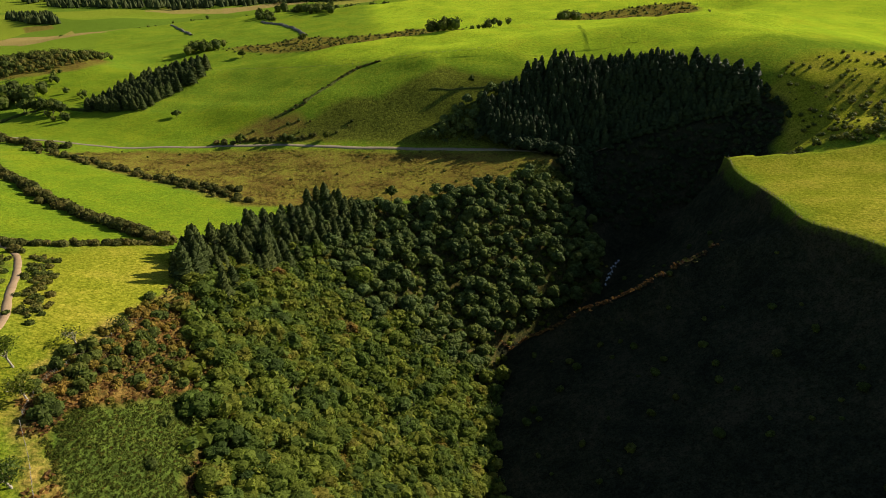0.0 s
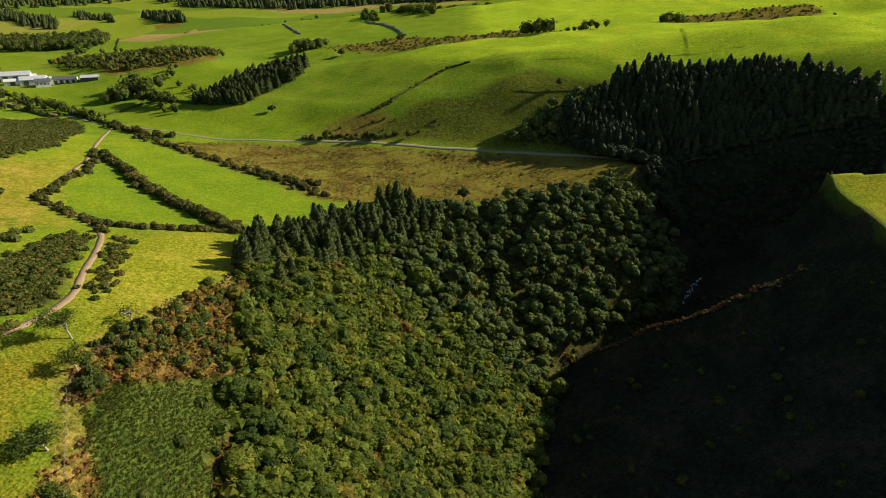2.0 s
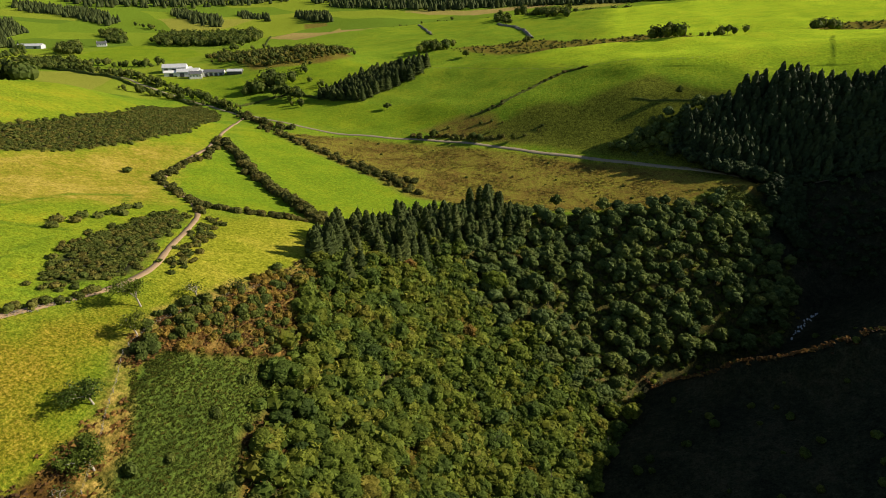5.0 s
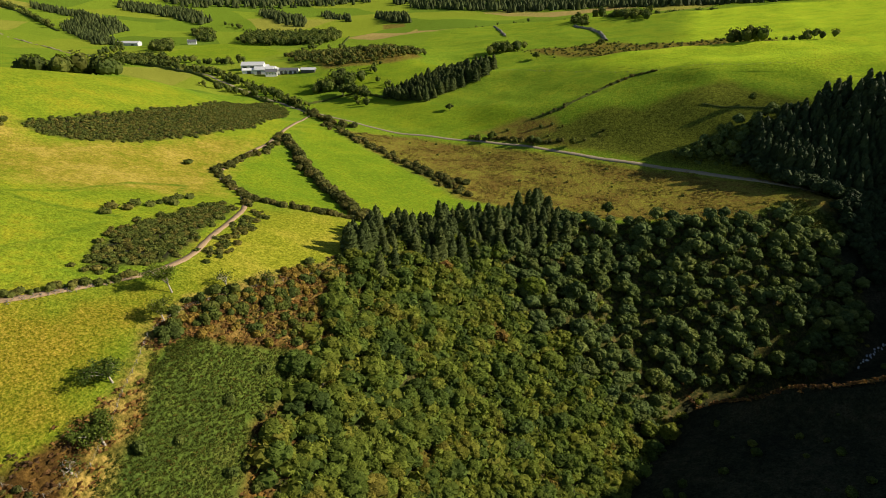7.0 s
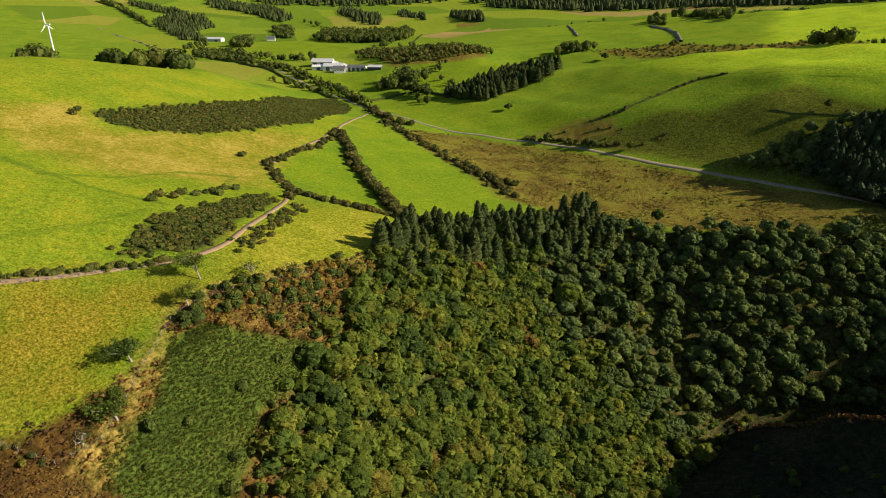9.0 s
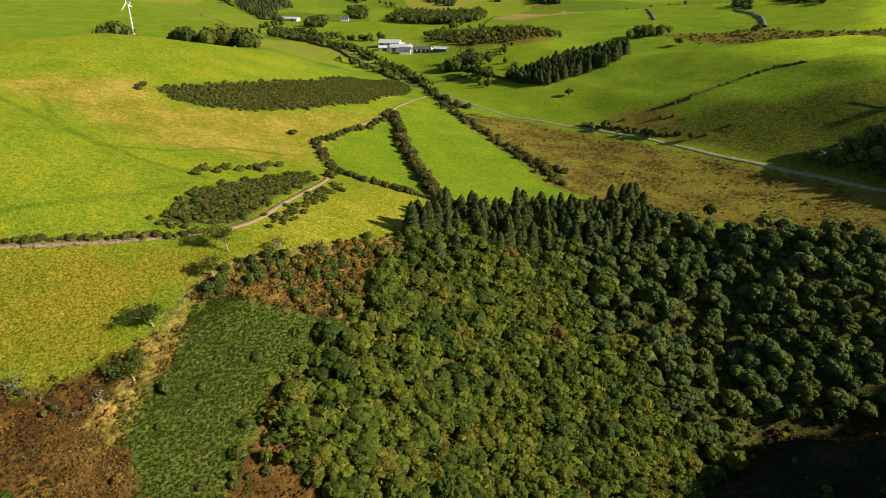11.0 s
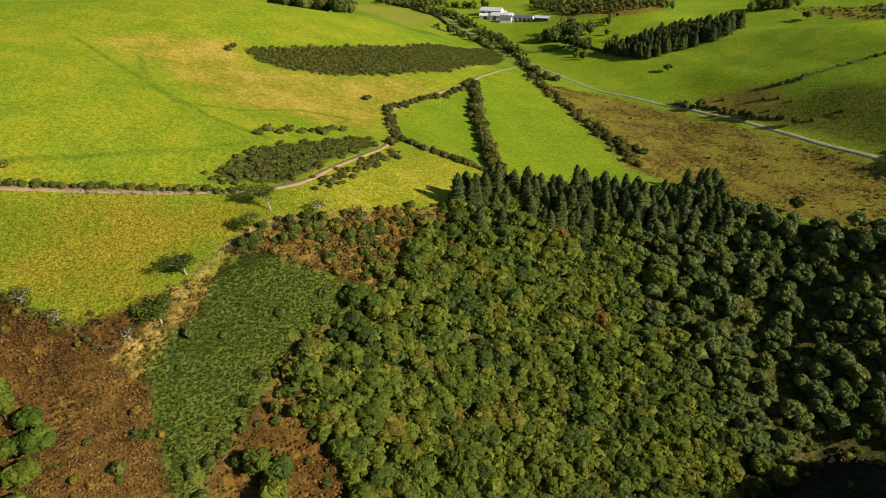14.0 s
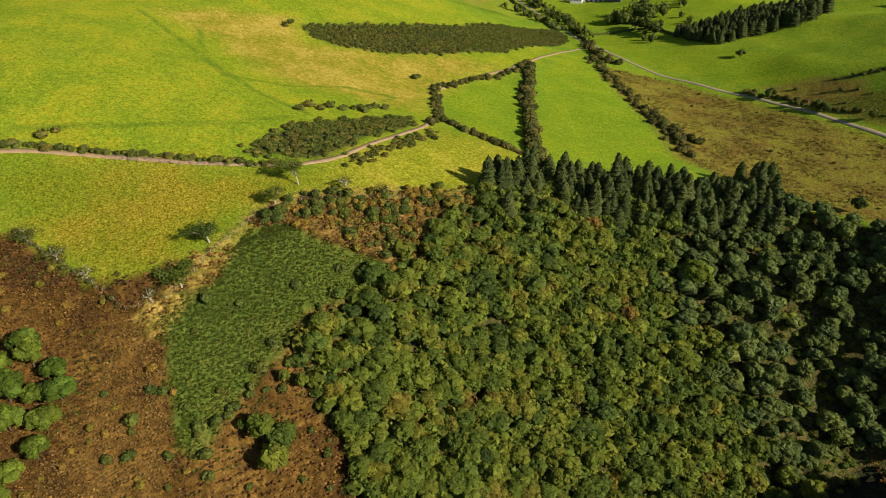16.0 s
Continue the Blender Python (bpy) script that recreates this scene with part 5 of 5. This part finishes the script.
FAR_WOODS = [
    ("tree_belt", [(-386, 244), (-400, 250), (-386, 278), (-374, 296), (-362, 290), (-372, 270)], 5.0, BLOBS, 1.1, 1.6, DARKLEAF, "belt of tall trees behind the brow of the hill"),
    ("tree_belt", [(-404, 188), (-420, 196), (-412, 222), (-398, 218)], 6.0, BLOBS, 1.0, 1.6, DARKLEAF, "belt of trees behind the brow of the hill"),
    ("conifer_block", [(-1229, 768), (-1280, 839), (-1250, 903), (-1112, 826), (-1081, 760), (-925, 679), (-941, 658), (-1107, 718)], 6.5, CONES, 0.6, 0.85, NEEDLE, "square block of dark conifers on a distant hillside"),
    ("conifer_block", [(-1560, 905), (-1278, 885), (-1240, 840), (-1472, 855)], 7.5, CONES, 0.7, 0.95, NEEDLE, "strip of dark conifers on a distant hillside"),
    ("conifer_block", [(-1520, 1110), (-1323, 1153), (-1121, 1043), (-1090, 990), (-1217, 1015), (-1450, 1053)], 9, CONES, 0.9, 1.15, NEEDLE, "long strip of dark conifers on a distant hillside"),
    ("conifer_block", [(-1189, 1264), (-1197, 1320), (-953, 1154), (-889, 1085), (-916, 1076), (-984, 1090)], 9, CONES, 0.9, 1.2, NEEDLE, "wedge of dark conifers between distant fields"),
    ("conifer_block", [(-1047, 1335), (-1070, 1390), (-848, 1190), (-830, 1147)], 9, CONES, 0.8, 1.1, NEEDLE, "wedge of dark conifers between distant fields"),
    ("conifer_block", [(-860, 1300), (-800, 1310), (-690, 1190), (-737, 1180)], 7, CONES, 1.0, 1.3, NEEDLE, "tall straight block of dark conifers on the valley side"),
    ("valley_trees", [(-900, 730), (-890, 752), (-760, 640), (-780, 628)], 8, BLOBS, 0.8, 1.4, DARKLEAF, "clump of dark trees on the valley floor"),
    ("valley_trees", [(-778, 561), (-753, 585), (-620, 548), (-580, 520), (-655, 500)], 8, BLOBS, 0.5, 1.0, DARKLEAF, "trees along the road of the valley floor"),
    ("valley_trees", [(-1020, 910), (-1010, 940), (-850, 806), (-877, 796)], 8, BLOBS, 0.8, 1.3, DARKLEAF, "clump of dark trees on the valley floor"),
    ("valley_trees", [(-767, 788), (-860, 880), (-880, 950), (-800, 940), (-770, 985), (-740, 1010), (-680, 940), (-627, 829), (-672, 797)], 8.5, BLOBS, 0.8, 1.5, DARKLEAF, "wood of dark trees on the valley floor"),
    ("valley_trees", [(-297, 1045), (-276, 1042), (-252, 990), (-268, 992)], 8, BLOBS, 0.8, 1.3, DARKLEAF, "clump of dark trees on the far hill"),
    ("valley_trees", [(-240, 1090), (-190, 1100), (-160, 1000), (-210, 1020)], 10, BLOBS, 0.8, 1.4, DARKLEAF, "trees round a hill farm on the far brow"),
    ("far_forest", [(-1018, 1600), (-880, 1560), (-706, 1560), (-595, 1520), (-439, 1560), (-285, 1540), (-166, 1500), (-40, 1440), (140, 1500), (140, 1640), (-200, 1800), (-500, 1860), (-1000, 1800)], 17, CONES, 1.7, 2.6, NEEDLE, "dark forest along the distant hills"),
    ("far_forest", [(-1700, 1250), (-1403, 1200), (-1237, 1380), (-1081, 1560), (-1100, 1700), (-1400, 1650), (-1700, 1500)], 18, CONES, 1.7, 2.4, NEEDLE, "dark forest along the distant hills"),
    ("valley_trees", [(-280, 1090), (-229, 1110), (-150, 1130), (-90, 1170), (-110, 1200), (-200, 1160), (-280, 1130)], 12, BLOBS, 1.2, 1.9, DARKLEAF, "clumps of dark trees along the brow of the far hill"),
    ("scrub_bank", [(-566, 676), (-466, 590), (-407, 575), (-364, 600), (-335, 660), (-380, 690), (-404, 700), (-480, 700)], 6, BLOBS, 0.35, 0.8, GORSE, "brown and dark green scrub on a bank behind the farm"),
    ("scrub_bank", SCRUB_TWO, 7, UNDERGROWTH, 0.3, 0.9, GORSE, "rough scrub along a bank between green fields"),
    ("tree_clump", [(-362, 490), (-340, 512), (-344, 536), (-366, 530)], 6, BLOBS, 0.9, 1.6, DARKLEAF, "clump of dark trees casting a long shadow on pasture"),
    ("tree_clump", [(-14, 602), (12, 602), (14, 614), (-12, 616)], 5.0, BLOBS, 0.9, 1.5, DARKLEAF, "clump of tall dark trees behind the brow of the hill"),
    ("tree_clump", [(24, 612), (60, 618), (60, 626), (28, 624)], 5.5, BLOBS, 0.45, 0.9, DARKLEAF, "clump of dark trees behind the brow of the hill"),
    ("tree_clump", [(110, 640), (140, 648), (138, 658), (112, 650)], 5.5, BLOBS, 0.7, 1.1, DARKLEAF, "clump of dark bushes behind the brow of the hill"),
    ("tree_clump", [(-280, 690), (-250, 720), (-246, 744), (-276, 730)], 7, BLOBS, 0.9, 1.4, DARKLEAF, "clump of dark trees beside the scrub bank"),
]
for n, (name, loop, gap, shapes, low, high, mat, label) in enumerate(FAR_WOODS):
    heap = Heap()
    if name == "far_forest":
        gap, low, high = gap * 0.85, low * 0.62, high * 0.62
    x, y = scatter(400 + n, loop, gap, 0.8)
    for px, py, pz in zip(x, y, ground(x, y)):
        heap.put(shapes[int(rng.integers(len(shapes)))], px, py, float(pz) - 0.4, rng.uniform(0, 6.28), rng.uniform(low, high), rng.uniform(0, 1))
    heap.build(name, mat, label, "woodland")

hill_trees = Planter([tree_kind("hill_tree", FAR_OAKS[k], OAK_TRUNKS[k], DARKLEAF, BARK, "dark rounded tree in a clump on the hilltop", "tree", "trees on the far hill") for k in range(3)])
put_many(hill_trees, [(-330, 493), (-326, 490), (-318, 488), (-310, 486), (-302, 484), (-294, 480), (-214, 690), (-160, 745), (1, 606), (48, 622)], 0.9, 1.3, 41)
put_many(hill_trees, [(-311, 1128), (-300, 1132), (-284, 1143), (-262, 1181), (-250, 1184), (-237, 1188), (-225, 1176), (-209, 1164), (-220, 1230), (-196, 1225)], 1.2, 1.8, 42)


# ---- the farm, houses and the wind turbine ----
def box(size, at=(0, 0, 0)):
    bm = bmesh.new()
    bmesh.ops.create_cube(bm, size=1)
    bmesh.ops.scale(bm, vec=size, verts=bm.verts)
    bmesh.ops.translate(bm, vec=(at[0], at[1], at[2] + size[2] / 2), verts=bm.verts)
    return bm


def part(name, bm, mat, parent, label=""):
    me = bpy.data.meshes.new(name)
    bm.to_mesh(me)
    bm.free()
    me.materials.append(mat)
    ob = new(name, me)
    ob.parent = parent
    return tagged(ob, label)


def gable(length, width, rise, thick, z):
    """A pitched roof with overhang and thickness."""
    bm = bmesh.new()
    a, b = length / 2 + 0.4, width / 2 + 0.5
    ring = [(-b, -0.15), (0, rise), (b, -0.15), (b, -0.15 - thick), (0, rise - thick), (-b, -0.15 - thick)]
    ends = [[bm.verts.new((x, y, z + h)) for y, h in ring] for x in (-a, a)]
    for k in range(6):
        bm.faces.new((ends[0][k], ends[0][(k + 1) % 6], ends[1][(k + 1) % 6], ends[1][k]))
    for e in ends:
        bm.faces.new((e[0], e[1], e[4], e[5]))
        bm.faces.new((e[1], e[2], e[3], e[4]))
    bmesh.ops.recalc_face_normals(bm, faces=bm.faces)
    return bm


def gable_wall(length, width, height, rise):
    bm = box((length, width, height))
    for x in (-length / 2, length / 2):
        v = [bm.verts.new((x, y, h)) for y, h in ((-width / 2, height), (width / 2, height), (0, height + rise * 0.93))]
        w = [bm.verts.new((x - math.copysign(0.2, x), y, h)) for y, h in ((-width / 2, height), (width / 2, height), (0, height + rise * 0.93))]
        bm.faces.new(v)
        bm.faces.new(w[::-1])
        for k in range(3):
            bm.faces.new((v[k], v[(k + 1) % 3], w[(k + 1) % 3], w[k]))
    bmesh.ops.recalc_face_normals(bm, faces=bm.faces)
    return bm


def building(name, x, y, turn, length, width, height, rise, wall, roof, label, category, doors=0, windows=0):
    root = new(name)
    root.matrix_basis = pose(x, y, float(ground(x, y)) - 0.3, 0, 0, turn)
    part("wall", gable_wall(length, width, height, rise), wall, root)
    part("roof", gable(length, width, rise, 0.25, height + 0.15), roof, root)
    for k in range(doors):
        part("door", box((min(4.0, length / (doors * 1.6)), 0.2, height * 0.8), ((k + 0.5) / doors * length - length / 2, -width / 2 - 0.05, 0)), DARK_WALL, root, "dark open shed doorway")
    for k in range(windows):
        part("window", box((1.1, 0.16, 1.3), ((k + 0.5) / windows * length - length / 2, -width / 2 - 0.04, height * 0.5)), WINDOW, root)
    if windows:
        for x0 in (-length / 2 + 0.6, length / 2 - 0.6):
            part("chimney", box((0.7, 0.7, 1.6), (x0, 0, height + rise - 0.4)), WHITE_WALL, root)
    return tagged(root, label, category, "farm buildings")


building("barn", -490, 540, 35, 24, 14, 5.5, 3.0, WHITE_WALL, STEEL_ROOF, "large pale-roofed barn of a valley farm", "barn", 3)
building("barn", -466, 532, 38, 20, 12, 5.0, 2.6, WHITE_WALL, STEEL_ROOF, "white-walled farm barn with an open doorway", "barn", 2)
building("shed", -442, 545, 30, 20, 12, 3.6, 2.0, WHITE_WALL, SLATE, "long low white farm shed with a dark roof", "shed", 4)
building("shed", -421, 552, 30, 15, 10, 3.2, 1.8, DARK_WALL, STEEL_ROOF, "long low dark farm shed with a grey sheet roof", "shed", 2)
building("shed", -478, 522, 38, 14, 8, 3.6, 1.8, WHITE_WALL, WHITE_WALL, "small white farm shed beside the yard", "shed", 1)
building("shed", -455, 540, 128, 16, 8, 4.0, 2.0, WHITE_WALL, STEEL_ROOF, "white-walled farm shed beside the yard", "shed", 1)
building("shed", -470, 548, 20, 9, 6, 3.0, 1.6, WHITE_WALL, WHITE_WALL, "small pale shed beside the barns of the farm", "shed", 1)
building("shed", -484, 552, 60, 8, 6, 3.0, 1.5, STEEL_ROOF, STEEL_ROOF, "small grey sheet shed behind the barns", "shed", 1)
building("farmhouse", -452, 528, 40, 12, 7, 5.2, 2.6, WHITE_WALL, SLATE, "white farmhouse with a dark slate roof", "house", 0, 4)
building("barn", -915, 690, 30, 34, 16, 5.0, 2.6, STEEL_ROOF, STEEL_ROOF, "grey sheet-clad barn on the valley floor", "barn", 2)
building("cottage", -875, 716, 25, 14, 8, 5.0, 2.8, WHITE_WALL, SLATE, "white cottage among trees on the valley floor", "house", 0, 4)
building("cottage", -850, 760, 45, 14, 8, 5.0, 2.8, WHITE_WALL, SLATE, "white cottage among trees on the valley floor", "house", 0, 4)
building("cottage", -752, 822, 20, 14, 8, 5.0, 2.8, WHITE_WALL, SLATE, "white cottage among trees on the valley floor", "house", 0, 4)
building("cottage", -208, 1240, 20, 20, 9, 5.0, 3.0, WHITE_WALL, SLATE, "white hill farmhouse beside trees", "house", 0, 4)

turbine = new("wind_turbine")
turbine.matrix_basis = pose(-460, 244, float(ground(-460, 244)) - 0.2, 0, 0, -55)
bm = bmesh.new()
bmesh.ops.create_cone(bm, cap_ends=True, segments=20, radius1=0.85, radius2=0.42, depth=32)
bmesh.ops.translate(bm, vec=(0, 0, 16), verts=bm.verts)
part("tower", bm, WHITE_PAINT, turbine)
bm = box((1.1, 3.0, 1.2), (0, 0.4, 31.7))
bmesh.ops.bevel(bm, geom=bm.edges[:], offset=0.25, segments=2, affect="EDGES")
part("nacelle", bm, WHITE_PAINT, turbine)
bm = bmesh.new()
bmesh.ops.create_uvsphere(bm, u_segments=12, v_segments=8, radius=0.55)
bmesh.ops.translate(bm, vec=(0, -1.4, 32.3), verts=bm.verts)
hub = part("hub", bm, WHITE_PAINT, turbine)
for k in range(3):
    bm = bmesh.new()
    ang = radians(5 + 120 * k)
    rows = []
    for r, w in ((0.3, 0.28), (1.8, 0.55), (5.0, 0.38), (8.8, 0.12)):
        row = []
        for dx, dy in ((-w, 0.06), (-w * 0.2, -0.1), (w, 0.02), (0, 0.12)):
            row.append(bm.verts.new((dx * math.cos(ang) + r * math.sin(ang), -1.5 + dy, 32.3 - dx * math.sin(ang) + r * math.cos(ang))))
        rows.append(row)
    for a, b in zip(rows, rows[1:]):
        for i in range(4):
            bm.faces.new((a[i], a[(i + 1) % 4], b[(i + 1) % 4], b[i]))
    bm.faces.new(rows[0])
    bm.faces.new(rows[-1])
    bmesh.ops.recalc_face_normals(bm, faces=bm.faces)
    part("blade", bm, WHITE_PAINT, turbine)
tagged(turbine, "white three-bladed farm wind turbine on a grassy hill", "turbine")

# ---- fences and the tumbled wall by the track ----
post_mesh = bpy.data.meshes.new("post")
bm = box((0.12, 0.12, 1.35))
bmesh.ops.bevel(bm, geom=[e for e in bm.edges if abs(e.verts[0].co.z - e.verts[1].co.z) > 1], offset=0.02, segments=1, affect="EDGES")
bm.to_mesh(post_mesh)
bm.free()
post_mesh.materials.append(POST_WOOD)
FENCES = [
    ([(-94, 41), (-85, 47), (-71, 56), (-65, 61), (-65, 70), (-70, 80), (-78, 92), (-85, 101), (-88, 114), (-86, 131), (-83, 149), (-80, 174)], 3.2, "weathered post and wire fence between pasture and bracken"),
    ([(155, 330), (151, 312), (149, 275), (144, 244), (141, 229), (143, 218), (148, 206), (152, 193), (161, 130)], 3.5, "post and wire fence along the brow of the gorge"),
    ([(-206, 567), (-141, 551), (-88, 527), (-49, 518), (-8, 510), (42, 513)], 5.0, "post and wire fence across the open hill pasture"),
    ([(-143, 0), (-136, 43), (-138, 46)], 3.2, "post and wire fence beside the farm track"),
]
for line, gap, label in FENCES:
    p = np.array(line, float)
    seg = np.r_[0, np.cumsum(np.hypot(*np.diff(p, axis=0).T))]
    s = np.arange(0, seg[-1], gap)
    x, y = np.interp(s, seg, p[:, 0]), np.interp(s, seg, p[:, 1])
    z = ground(x, y)
    fence = new("fence")
    fence.matrix_basis = Matrix.Translation((x[0], y[0], z[0]))
    for px, py, pz in zip(x, y, z):
        post = new("post", post_mesh)
        post.parent = fence
        post.matrix_basis = Matrix.Translation((px - x[0], py - y[0], pz - z[0] - 0.15)) @ Matrix.Rotation(px * 3, 4, "Z") @ Matrix.Rotation(0.06 * math.sin(px * 5), 4, "X")
    for h in (0.35, 0.7, 1.05):
        c, f = tube(np.stack([x - x[0], y - y[0], z - z[0] + h], -1), [0.012] * len(x), 4)
        wire = new("wire", mesh_of("wire", c, f, POST_WOOD))
        wire.parent = fence
    tagged(fence, label, "fence", "fences")

rubble = Heap()
for px, py in zip(*along([(-124, 68), (-117, 84), (-113, 99), (-110, 112)], 0.2, 61, 0.8)):
    lump = (BALL[0] * rng.uniform(0.7, 1.2, (len(BALL[0]), 1)), BALL[1])
    rubble.put(lump, px + 1.6, py - 0.8, float(ground(px, py)) + 0.1, rng.uniform(0, 6.28), rng.uniform(0.08, 0.24), 0.5, 0.7)
rubble.build("tumbled_wall", GREY_ROCK, "tumbled dry stone wall with dead stems beside the track", "wall")
lane_scrub = Heap()
for px, py in zip(*along([(-137, 38), (-127, 62), (-117, 86), (-112, 101), (-108, 116)], 1.1, 62, 0.8)):
    lane_scrub.put(SHRUBS[int(rng.integers(4))], px - 0.6, py + 0.4, float(ground(px, py)) - 0.2, rng.uniform(0, 6.28), rng.uniform(0.35, 1.0), rng.uniform(0, 1))
tagged(lane_scrub.build("track_hedge", GORSE, "thin broken hedge of brown bushes along the track", "hedge", "thing"), group="field hedges")

# the small fall in the gorge
fall = Heap()
for k, (px, py) in enumerate(zip(*along([(104, 336), (96, 324), (92, 317)], 0.8, 63, 0.5))):
    fall.put((BALL[0] * rng.uniform(0.6, 1.2, (len(BALL[0]), 1)), BALL[1]), px, py, float(ground(px, py)), 0, rng.uniform(0.3, 0.6), 0.5, 1.3)
fall.build("waterfall", WATER, "thin white stream falling over dark rocks in the gorge", "water")
